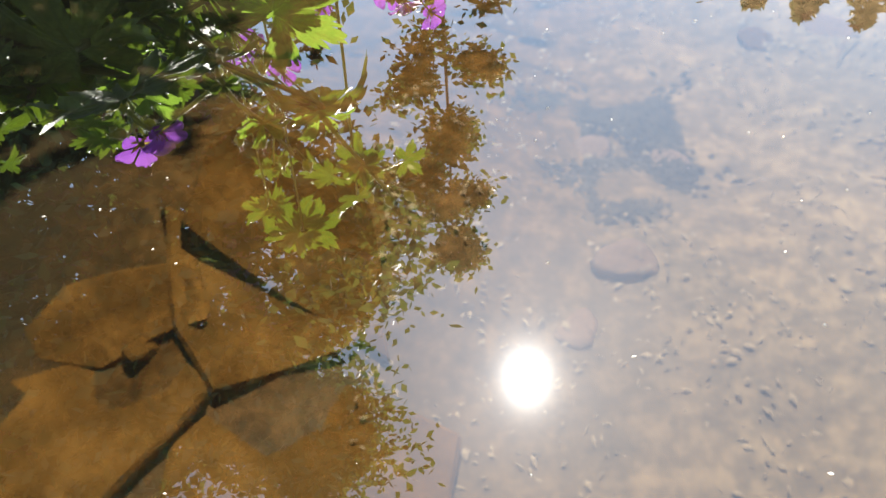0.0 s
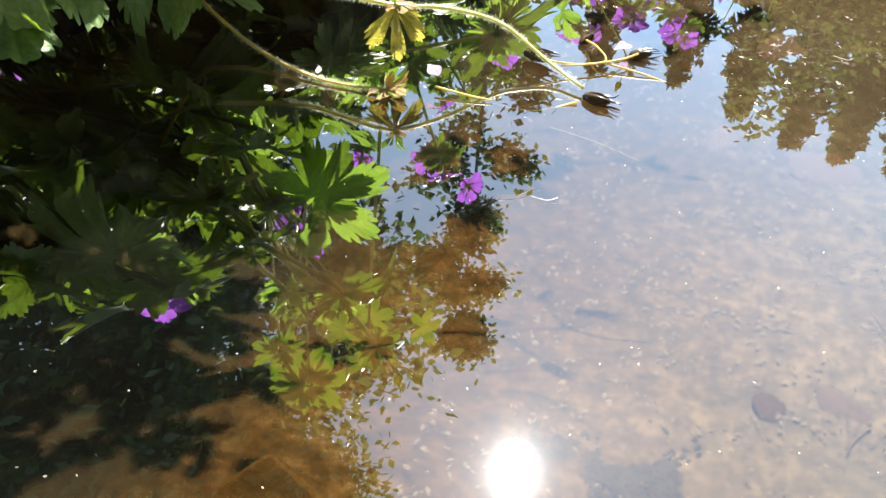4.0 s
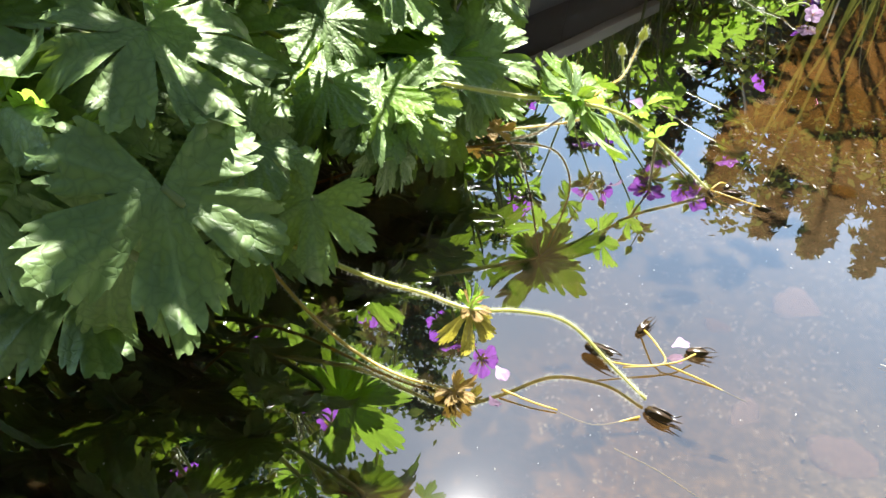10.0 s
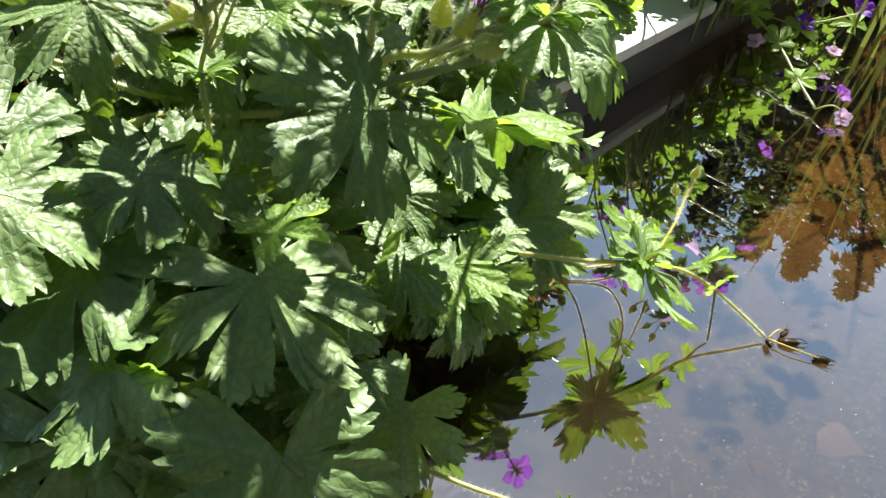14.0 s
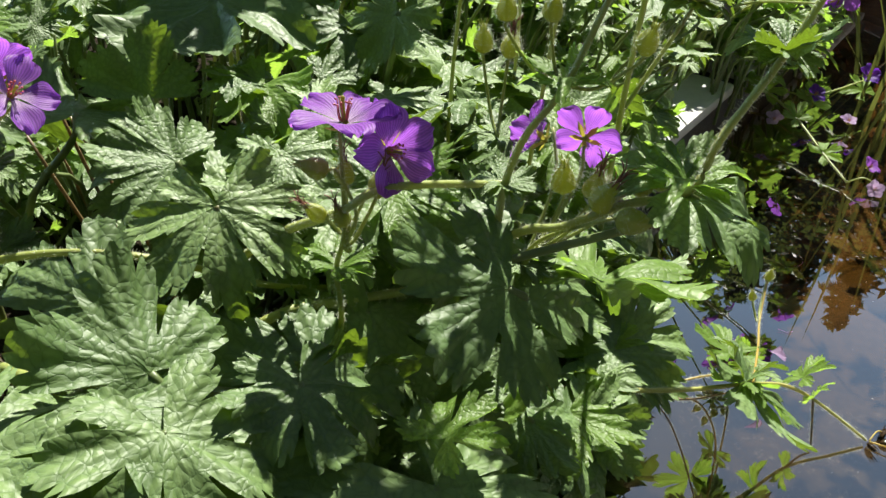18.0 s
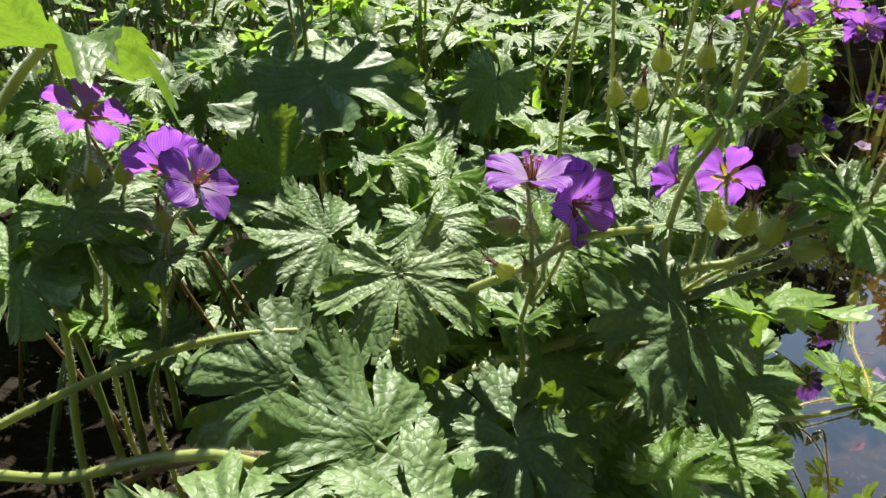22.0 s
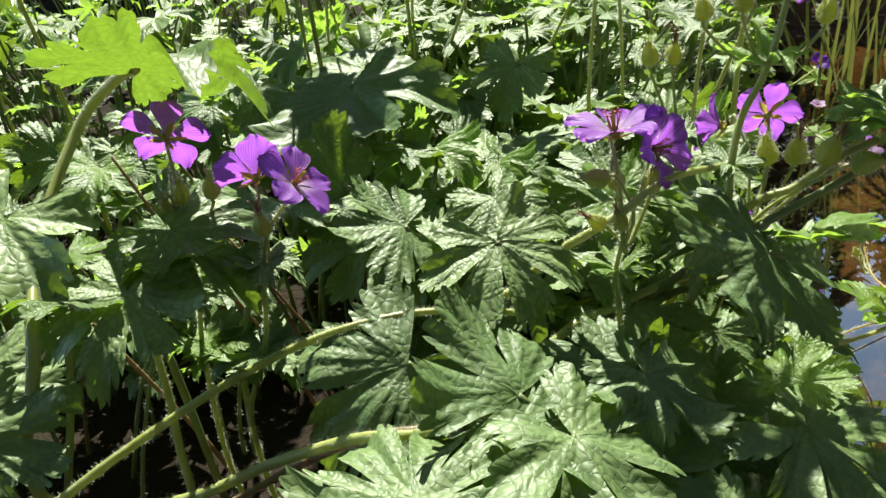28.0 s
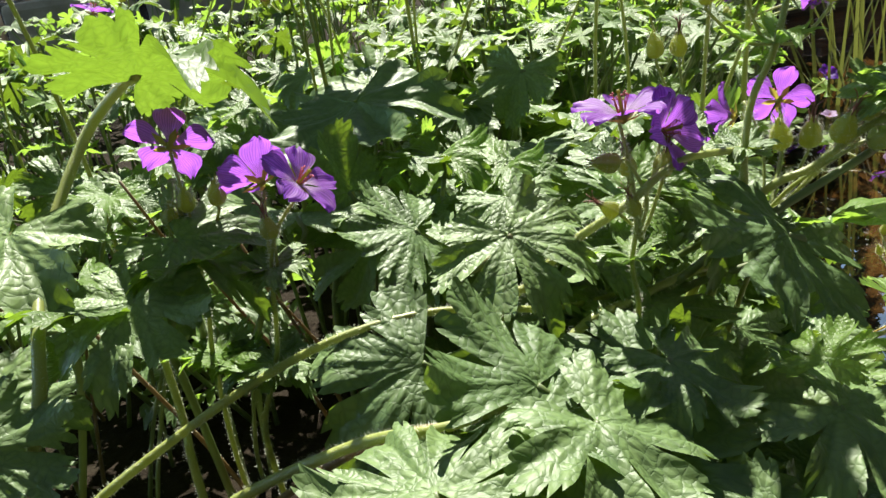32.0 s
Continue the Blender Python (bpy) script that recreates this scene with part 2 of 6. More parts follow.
HAIR = thin_material("plant_hair", (0.65, 0.68, 0.55), (0.85, 0.9, 0.7), 0.55)
BUD = thin_material("bud_green", (0.27, 0.31, 0.075), (0.56, 0.60, 0.09), 0.42)
BUD_TIP = thin_material("bud_red_tip", (0.20, 0.08, 0.05), (0.28, 0.10, 0.06), 0.2)
SEPAL = thin_material("sepal_yellow_green", (0.26, 0.26, 0.05), (0.55, 0.50, 0.06), 0.4)
STAMEN = thin_material("stamen_red", (0.45, 0.10, 0.14), (0.8, 0.25, 0.25), 0.3)
HUSK = thin_material("dark_husk", (0.035, 0.022, 0.010), (0.16, 0.085, 0.02), 0.10, 0.10)


def petal_material(name, col, deep, pale, glow):
    k = Mat(name)
    u, v, _ = k.xyz(k.uv("flat"))          # u across -1..1 (0..1), v along
    rand = k.rand()
    fan = k.math("MULTIPLY", k.math("SUBTRACT", u, 0.5), 13.0)
    wob = k.math("MULTIPLY", k.noise(k.uv("flat"), 7, 2), 0.9)
    line = k.math("PINGPONG", k.math("ADD", fan, wob), 0.5)
    vein = k.math("SUBTRACT", 1.0, k.math("MINIMUM", k.math("MULTIPLY", line, 2.6), 1.0))
    vein = k.math("MULTIPLY", vein, k.math("SUBTRACT", 1.05, k.math("MULTIPLY", v, 0.55)))
    base = k.mix(rand, col, tuple(0.8 * c for c in col))
    base = k.mix(k.ramp(v, (0.04, (0.85,) * 3), (0.44, (0, 0, 0))), base, pale)
    c = k.mix(k.math("MULTIPLY", vein, 0.9), base, deep)
    g = k.mix(k.math("MULTIPLY", vein, 0.7), glow, tuple(0.35 * q for q in glow))
    nor = k.bump(k.math("ADD", vein, k.noise(k.uv("flat"), 30, 2)), 0.25, 0.0005)
    return k.done(k.mixed(0.58, k.principled(c, 0.5, nor, Specular_IOR_Level=0.3), k.translucent(g, nor)))


PETAL = petal_material("violet_petal", (0.34, 0.11, 0.55), (0.06, 0.01, 0.17), (0.80, 0.66, 0.80), (0.38, 0.11, 0.64))
PETAL_BLUE = petal_material("blue_violet_petal", (0.10, 0.04, 0.33), (0.06, 0.01, 0.2), (0.4, 0.3, 0.5), (0.15, 0.03, 0.4))
PETAL_WHITE = petal_material("faded_petal", (0.42, 0.33, 0.48), (0.25, 0.12, 0.35), (0.6, 0.5, 0.6), (0.5, 0.35, 0.55))


def stone_material(name, a, b, c, scale, rough=0.75, bump=0.5, dist=0.004, gloss=0.4):
    k = Mat(name)
    vec = k.coords("Object", 1.0)
    rand = k.rand()
    n1, n2 = k.noise(vec, scale, 6, 0.6), k.noise(vec, scale * 7, 5, 0.6)
    col = k.ramp(n1, (0.3, a), (0.5, b), (0.72, c))
    col = k.mix(k.math("MULTIPLY", n2, 0.5), col, tuple(0.45 * v for v in a))
    col = k.mix(k.math("MULTIPLY", rand, 0.35), col, tuple(0.55 * v for v in c))
    h = k.math("ADD", n1, k.math("MULTIPLY", n2, 0.5))
    return k.done(k.principled(col, rough, k.bump(h, bump, dist), Specular_IOR_Level=gloss))


COPING = stone_material("pale_concrete", (0.36, 0.37, 0.35), (0.52, 0.53, 0.50), (0.60, 0.60, 0.57), 9, 0.7, 0.4, 0.002)
BED_STONE = stone_material("ochre_stone", (0.060, 0.030, 0.0065), (0.165, 0.082, 0.017), (0.34, 0.178, 0.044), 48, gloss=0.0)
PALE_STONE = stone_material("pink_stone", (0.156, 0.104, 0.0676), (0.286, 0.1872, 0.1248), (0.468, 0.312, 0.208), 22, gloss=0.0)
# dark colour standing in for the shadowy hollow in the bed
HOLLOW = stone_material("leaf_litter", (0.055, 0.045, 0.033), (0.095, 0.076, 0.053), (0.15, 0.12, 0.08), 120, gloss=0.0)
BORDER = stone_material("sand_stone", (0.30, 0.25, 0.18), (0.45, 0.38, 0.28), (0.55, 0.47, 0.36), 8)


def bed_material():
    """Silt with leaf crumbs, browner over the stones by the bank."""
    k = Mat("pond_silt")
    vec = k.coords("Object", 1.0)
    x, y, z = k.xyz(vec)
    n1, n2, n3 = k.noise(vec, 105, 4, 0.62), k.noise(vec, 300, 3, 0.6), k.noise(vec, 3.2, 3)
    blot = k.math("ADD", k.math("MULTIPLY", n1, 0.7), k.math("MULTIPLY", n2, 0.3))
    grey = k.ramp(blot, (0.33, (0.145, 0.108, 0.066)), (0.49, (0.225, 0.167, 0.100)), (0.66, (0.390, 0.292, 0.172)))
    patch = k.ramp(k.noise(vec, 11, 3, 0.6), (0.42, (0, 0, 0)), (0.62, (1, 1, 1)))
    grey = k.mix(k.math("MULTIPLY", patch, 0.6), grey, k.mix(n2, (0.115, 0.095, 0.068), (0.17, 0.138, 0.097)))
    brown = k.ramp(blot, (0.36, (0.046, 0.024, 0.007)), (0.5, (0.095, 0.049, 0.013)), (0.64, (0.17, 0.090, 0.027)))
    side = k.math("MULTIPLY_ADD", k.math("SUBTRACT", x, k.math("MULTIPLY", y, 0.12)), 6.0, k.math("MULTIPLY_ADD", n3, 1.6, -0.45))
    side = k.math("MINIMUM", k.math("MAXIMUM", side, 0.0), 1.0)
    far = k.math("MINIMUM", k.math("MAXIMUM", k.math("MULTIPLY_ADD", y, 3.5, -2.2), 0.0), 1.0)
    side = k.math("MULTIPLY", side, k.math("SUBTRACT", 1.0, far))
    brown = k.mix(k.math("MULTIPLY", far, k.math("MULTIPLY_ADD", n1, 0.7, 0.35)), brown, (0.23, 0.120, 0.036))
    col = k.mix(side, brown, grey)
    # silt darkened: plant shade by the bank, light lost to depth in mid-pond
    plant_shade = k.math("MULTIPLY_ADD", k.math("SUBTRACT", k.math("MULTIPLY_ADD", y, 0.25, -0.10), x), 14.0, k.math("MULTIPLY_ADD", n3, 1.6, -0.8))
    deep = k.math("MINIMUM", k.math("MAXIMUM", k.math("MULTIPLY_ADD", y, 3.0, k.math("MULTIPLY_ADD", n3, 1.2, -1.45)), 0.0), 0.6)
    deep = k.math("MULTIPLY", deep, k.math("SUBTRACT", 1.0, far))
    deep = k.math("MAXIMUM", deep, k.math("MINIMUM", k.math("MAXIMUM", plant_shade, 0.0), 0.85))
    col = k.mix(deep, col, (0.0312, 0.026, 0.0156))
    return k.done(k.principled(col, 0.9, k.bump(blot, 0.25, 0.003), Specular_IOR_Level=0.0))


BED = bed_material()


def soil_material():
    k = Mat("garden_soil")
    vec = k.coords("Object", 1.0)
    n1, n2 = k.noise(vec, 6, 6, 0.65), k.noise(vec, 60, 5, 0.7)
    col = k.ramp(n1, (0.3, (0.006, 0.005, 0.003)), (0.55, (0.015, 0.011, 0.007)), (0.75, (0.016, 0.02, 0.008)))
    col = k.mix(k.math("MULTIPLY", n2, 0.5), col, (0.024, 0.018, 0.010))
    return k.done(k.principled(col, 0.95, k.bump(k.math("ADD", n1, n2), 0.9, 0.012), Specular_IOR_Level=0.1))


SOIL = soil_material()


def timber_material():
    k = Mat("dark_timber")
    vec = k.coords("Object", (1.0, 1.0, 1.0))
    grain = k.noise(k.coords("Object", (6.0, 60.0, 60.0)), 3, 5)
    col = k.ramp(grain, (0.3, (0.018, 0.014, 0.011)), (0.7, (0.06, 0.045, 0.034)))
    return k.done(k.principled(col, 0.7, k.bump(grain, 0.4, 0.002)))


TIMBER = timber_material()
LINER = stone_material("pond_liner", (0.006, 0.006, 0.006), (0.012, 0.012, 0.011), (0.02, 0.02, 0.018), 12, 0.55, 0.3, 0.003)


def water_material():
    k = Mat("pond_water")
    vec = k.coords("Object", 1.0)
    nor = k.bump(k.noise(vec, 7, 1), 0.02, 0.02)
    # dimmed view below; mirror raised above real water's to strengthen the sky's reflection
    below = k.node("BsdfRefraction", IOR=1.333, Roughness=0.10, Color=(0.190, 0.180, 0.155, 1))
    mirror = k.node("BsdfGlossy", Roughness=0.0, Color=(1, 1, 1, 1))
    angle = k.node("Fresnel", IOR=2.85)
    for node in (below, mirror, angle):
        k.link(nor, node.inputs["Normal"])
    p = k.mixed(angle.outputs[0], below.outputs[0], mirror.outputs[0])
    # faint veil of haze and a soft glow round the sun's glint, mixed in
    veil = k.n.new("ShaderNodeBsdfDiffuse")
    veil.inputs["Color"].default_value = (0.7, 0.7, 0.66, 1)
    glint_glow = k.n.new("ShaderNodeBsdfGlossy")
    glint_glow.inputs["Roughness"].default_value = 0.11
    glint_glow.inputs["Color"].default_value = (0.9, 0.9, 0.9, 1)
    veiled = k.mixed(k.math("MULTIPLY", k.noise(vec, 3, 4), 0.002), p, veil.outputs[0])
    return k.done(k.mixed(0.0003, veiled, glint_glow.outputs[0]))


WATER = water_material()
BARK = stone_material("tree_bark", (0.05, 0.035, 0.022), (0.09, 0.065, 0.045), (0.14, 0.11, 0.08), 18, 0.9, 0.9, 0.01)


def crown_material(name, a, b, glow):
    k = Mat(name)
    isl = k.n.new("ShaderNodeNewGeometry").outputs["Random Per Island"]
    col = k.mix(isl, a, b)
    return k.done(k.mixed(0.3, k.principled(col, 0.6, None, Specular_IOR_Level=0.2), k.translucent(glow)))


CROWN = crown_material("tree_leaf", (0.022, 0.042, 0.012), (0.055, 0.085, 0.024), (0.11, 0.15, 0.03))
NEEDLE = crown_material("conifer_needle", (0.012, 0.028, 0.012), (0.03, 0.055, 0.022), (0.05, 0.08, 0.02))
GRASSY = crown_material("grass_blade", (0.04, 0.06, 0.012), (0.09, 0.105, 0.025), (0.13, 0.15, 0.03))
MOTE = thin_material("floating_speck", (0.75, 0.74, 0.68), (0.8, 0.8, 0.7), 0.2)
PINKFLECK = thin_material("pink_fleck", (0.7, 0.25, 0.5), (0.8, 0.3, 0.6), 0.4)

# ---- builders ----


def mesh_of(name, verts, faces, material, uvs=None, smooth=True):
    """A mesh from arrays; uvs: {layer: one (u, v) per vertex}."""
    me = bpy.data.meshes.new(name)
    me.from_pydata([tuple(v) for v in verts], [], [tuple(int(i) for i in f) for f in faces])
    for layer, uv in (uvs or {}).items():
        lay = me.uv_layers.new(name=layer)
        idx = np.empty(len(me.loops), dtype=np.int32)
        me.loops.foreach_get("vertex_index", idx)
        lay.data.foreach_set("uv", np.asarray(uv, dtype=np.float32)[idx].ravel())
    if smooth:
        me.polygons.foreach_set("use_smooth", [True] * len(me.polygons))
    for m in material if isinstance(material, (list, tuple)) else [material]:
        me.materials.append(m)
    me.update()
    return me


def put(name, me, parent=None, m=None, label=""):
    """Links a mesh as one object, at the world pose m, under a thing or a part."""
    ob = new(name, me)
    if parent is not None:
        ob.parent = parent
        ob.matrix_parent_inverse = parent.matrix_world.inverted()
    ob.matrix_basis = m if m is not None else Matrix.Identity(4)
    ob.matrix_world = ob.matrix_basis
    if label:
        tagged(ob, label)
    return ob


def base(name, place, label, category, group="", kind=""):
    e = new(name)
    e.empty_display_size = 0.02
    e.matrix_world = Matrix.Translation(place)
    return tagged(e, label, category, group, kind)


def spline(points, per=6):
    """A smooth line through the points (Catmull-Rom)."""
    p = [np.array(q, float) for q in points]
    p = [2 * p[0] - p[1], *p, 2 * p[-1] - p[-2]]
    out = []
    for a, b, c, d in zip(p, p[1:], p[2:], p[3:]):
        for s in np.linspace(0, 1, per, endpoint=False):
            out.append(0.5 * (2 * b + (c - a) * s + (2 * a - 5 * b + 4 * c - d) * s**2 + (3 * b - a - 3 * c + d) * s**3))
    return np.array(out + [p[-2]])


def frames_along(line):
    t = np.gradient(line, axis=0)
    t /= np.linalg.norm(t, axis=1, keepdims=True) + 1e-12
    ref = np.array([0.3, 0.2, 1.0]) if abs(t[:, 2]).mean() < 0.8 else np.array([1.0, 0.3, 0.1])
    a = np.cross(t, ref)
    a /= np.linalg.norm(a, axis=1, keepdims=True) + 1e-12
    return t, a, np.cross(t, a)


def tube_arrays(points, r0, r1, seg=7, per=5, wobble=0.0):
    line = spline(points, per)
    n = len(line)
    t, a, b = frames_along(line)
    rad = np.linspace(r0, r1, n) * (1 + wobble * np.sin(np.arange(n) * 1.7))
    ang = np.linspace(0, 2 * np.pi, seg, endpoint=False)
    ring = line[:, None] + rad[:, None, None] * (np.cos(ang)[None, :, None] * a[:, None] + np.sin(ang)[None, :, None] * b[:, None])
    v = [*ring.reshape(-1, 3), line[0], line[-1]]
    f = [(i * seg + j, i * seg + (j + 1) % seg, (i + 1) * seg + (j + 1) % seg, (i + 1) * seg + j) for i in range(n - 1) for j in range(seg)]
    f += [((j + 1) % seg, j, n * seg) for j in range(seg)] + [((n - 1) * seg + j, (n - 1) * seg + (j + 1) % seg, n * seg + 1) for j in range(seg)]
    return v, f, line, rad


def stalk(name, points, r0, r1, material, parent, seg=7, per=5, hairs=0.0, label="", rng=random):
    """A tapering stem; hairs: fine hairs to the metre, a piece of their own."""
    v, f, line, rad = tube_arrays(points, r0, r1, seg, per, 0.03)
    ob = put(name, mesh_of(name, v, f, material), parent, label=label)
    if hairs:
        t, a, b = frames_along(line)
        length = np.linalg.norm(np.diff(line, axis=0), axis=1).sum()
        hv, hf = [], []
        for _ in range(int(hairs * length)):
            i = rng.randrange(len(line) - 1)
            s, ang = rng.random(), rng.random() * 2 * math.pi
            out = math.cos(ang) * a[i] + math.sin(ang) * b[i]
            p = line[i] * (1 - s) + line[i + 1] * s + out * rad[i] * 0.9
            tip = p + out * rng.uniform(0.0012, 0.0026) + t[i] * rng.uniform(-0.0006, 0.0006)
            w = t[i] * 0.00007
            k = len(hv)
            hv += [p - w, p + w, tip]
            hf.append((k, k + 1, k + 2))
        put("stem_hairs", mesh_of("stem_hairs", hv, hf, HAIR, smooth=False), ob, label="fine pale hairs along the stem")
    return ob


HALF = [(0.0, 1.0), (0.07, 0.985), (0.12, 0.90), (0.19, 0.945), (0.28, 0.93), (0.35, 0.83), (0.39, 0.65), (0.46, 0.80), (0.55, 0.87), (0.62, 0.79), (0.66, 0.64), (0.74, 0.75), (0.82, 0.69),
        (0.87, 0.57), (0.92, 0.52), (0.955, 0.36), (0.98, 0.16), (1.0, 0.0)]
HALF_LOW = [(0.0, 1.0), (0.16, 0.90), (0.28, 0.62), (0.42, 0.83), (0.66, 0.52), (0.85, 0.3), (1.0, 0.0)]


def leaf_mesh(name, seed, material, lobes=7, sinus=0.36, cup=0.12, low=False, narrow=1.0, wild=1.0, spread=1.0):
    """A palmate, toothed leaf blade of radius 1: stalk at the origin, main lobe along +y, upper face +z."""
    rng = random.Random(seed)
    if lobes == 7:
        dirs, lens = [-132, -88, -45, 0, 45, 88, 132], [0.70, 0.88, 0.97, 1.0, 0.97, 0.88, 0.70]
    elif lobes == 5:
        dirs, lens = [-116, -58, 0, 58, 116], [0.76, 0.93, 1.0, 0.93, 0.76]
    else:
        dirs, lens = [-62, 0, 62], [0.8, 1.0, 0.8]
    dirs = [spread * (d + rng.uniform(-4, 4)) for d in dirs]
    lens = [q * rng.uniform(0.92, 1.06) for q in lens]
    half = HALF_LOW if low else HALF
    prof = [(-u, r) for u, r in half[:0:-1]] + list(half)
    rings = 3 if low else 6
    mids = [(a + b) / 2 for a, b in zip(dirs, dirs[1:])]
    edges = [dirs[0] - (24 if lobes == 7 else 34), *mids, dirs[-1] + (24 if lobes == 7 else 34)]
    cols = []                                     # angle, outer radius, lobe, u, lobe half width
    for i, (d, ln) in enumerate(zip(dirs, lens)):
        for u, r in prof[: None if i == len(dirs) - 1 else -1]:
            ang = d + (u * narrow if abs(u) < 1 else u) * ((edges[i + 1] - d) if u > 0 else (d - edges[i]))
            s = sinus * rng.uniform(0.85, 1.15)
            rad = ln * (s + (1 - s) * r ** 0.9) * rng.uniform(0.97, 1.03)
            if abs(u) == 1.0:
                rad = ln * s * (0.6 if (i in (0, len(dirs) - 1) and abs(ang) > 140) else 1.0)
            cols.append((radians(ang), rad, i, u, radians(d)))
    twist = [(rng.uniform(-0.26, 0.12), rng.uniform(-0.24, 0.24), rng.uniform(-1.9, 1.5)) for _ in dirs]
    twist = [tuple(wild * q for q in w) for w in twist]
    ph = rng.uniform(0, 6)
    verts, flat, lobe = [(0, 0, 0)], [(0.5, 0.5)], [(0, 0)]
    for k in range(1, rings + 1):
        t = k / rings
        for ang, rad, i, u, d in cols:
            inner = sinus * lens[i] * 0.95
            r = t * (inner + (rad - inner) * t ** 0.7) if rad > inner else t * rad
            x, y = r * math.sin(ang), r * math.cos(ang)
            al, ac = r * math.cos(ang - d), r * math.sin(ang - d)
            w = max(0.0, 1 - u * u)
            lift, roll, curl = twist[i]
            z = cup * r + 0.05 * ac * ac / (abs(ac) + 0.05) - 0.10 * r * r + w * (lift * r * r + roll * ac + curl * max(0, al - 0.55) ** 2 * 1.6)
            z += 0.034 * math.sin(9 * x + ph) * math.sin(8 * y + 2 * ph) + 0.085 * r * r * math.sin(7 * ang + ph) + 0.03 * r * r * math.sin(23 * ang + 2 * ph)
            verts.append((x, y, z))
            flat.append((x * 0.5 + 0.5, y * 0.5 + 0.5))
            lobe.append((al, abs(ac)))
    n = len(cols)
    faces = [(0, j + 2, j + 1) for j in range(n - 1)]
    for k in range(rings - 1):
        for j in range(n - 1):
            a = 1 + k * n + j
            faces.append((a, a + 1, a + n + 1, a + n))
    return mesh_of(name, verts, faces, material, {"flat": flat, "lobe": lobe})


BLADES = [leaf_mesh("leaf_blade", 11 + i, LEAF, 7 if i % 2 == 0 else 5, 0.36 + 0.05 * (i % 3), -0.04 + 0.05 * (i % 4), narrow=0.93 + 0.03 * (i % 2), wild=1.0) for i in range(14)]
BLADES_BROAD = [leaf_mesh("broad_leaf_blade", 211 + i, LEAF, 7 if i % 3 else 5, 0.29 + 0.03 * (i % 3), 0.02 * (i % 3), narrow=0.90 + 0.02 * (i % 2), wild=0.9) for i in range(6)]
BLADES_LIT = [leaf_mesh("sunlit_blade", 131 + i, LEAF_LIT, 7, 0.48, 0.06, narrow=0.97, wild=0.6) for i in range(2)]
BLADES_YOUNG = [leaf_mesh("young_leaf_blade", 41 + i, LEAF_YOUNG, 5, 0.24, 0.12 + 0.05 * i, narrow=0.85) for i in range(5)]
BLADES_BRACT = [leaf_mesh("bract_blade", 61 + i, LEAF, 5, 0.20, 0.14, narrow=0.8) for i in range(4)]
BLADES_LOW = [leaf_mesh("leaf_blade_far", 81 + i, LEAF, 5 if i % 2 else 7, 0.40, 0.10, low=True, narrow=0.93) for i in range(5)]
BLADES_LOW_YOUNG = [leaf_mesh("young_blade_far", 91 + i, LEAF_YOUNG, 5, 0.26, 0.12, low=True, narrow=0.88) for i in range(3)]
BLADES_SLIM = [leaf_mesh("slim_bract", 151 + i, LEAF_YOUNG, 3, 0.10, 0.2, narrow=0.6) for i in range(3)]
BLADES_HANG = [leaf_mesh("hanging_blade", 181 + i, LEAF_HANG, 3, 0.16, 0.1, narrow=0.75, spread=0.55) for i in range(2)]
BLADES_SPIKE = [leaf_mesh("spike_bract", 191 + i, LEAF_YOUNG, 3, 0.10, 0.1, narrow=0.6, spread=0.36) for i in range(2)]
BLADES_OLD = [leaf_mesh("withered_blade", 101 + i, LEAF_OLD, 5, 0.25, 0.3, low=False, narrow=0.8) for i in range(2)]


def leaf_pose(c, tip, normal, radius, thick=1.0):
    """The pose of a blade: stalk end at c, main lobe towards tip, upper face along normal."""
    c, y = Vector(c), (Vector(tip) - Vector(c)).normalized()
    n = Vector(normal)
    x = y.cross(n).normalized()
    z = x.cross(y)
    r = Matrix((x, y, z)).transposed().to_4x4()
    return Matrix.Translation(c) @ r @ Matrix.Diagonal((radius, radius, radius * thick, 1))


def leaf(parent, c, tip, normal, radius, blades, root=None, rng=random, thick=0.0018, label="", name="leaf", stem=None):
    """A leaf with its stalk running down to root."""
    ob = put(name, rng.choice(blades), parent, leaf_pose(c, tip, normal, radius), label)
    if root is not None:
        c, root = np.array(c, float), np.array(root, float)
        back = np.array(Vector(c) - Vector(tip)) * 0.5
        mid = (c + root) / 2 + back * 0.6 + np.array([rng.uniform(-.015, .015), rng.uniform(-.015, .015), 0.02])
        stalk("leaf_stalk", [c, c + back * 0.25 - np.array([0, 0, 0.012]), mid, root], thick * 0.75, thick * 1.15, stem or STEM_SHADED, parent, 6, 4)
    return ob


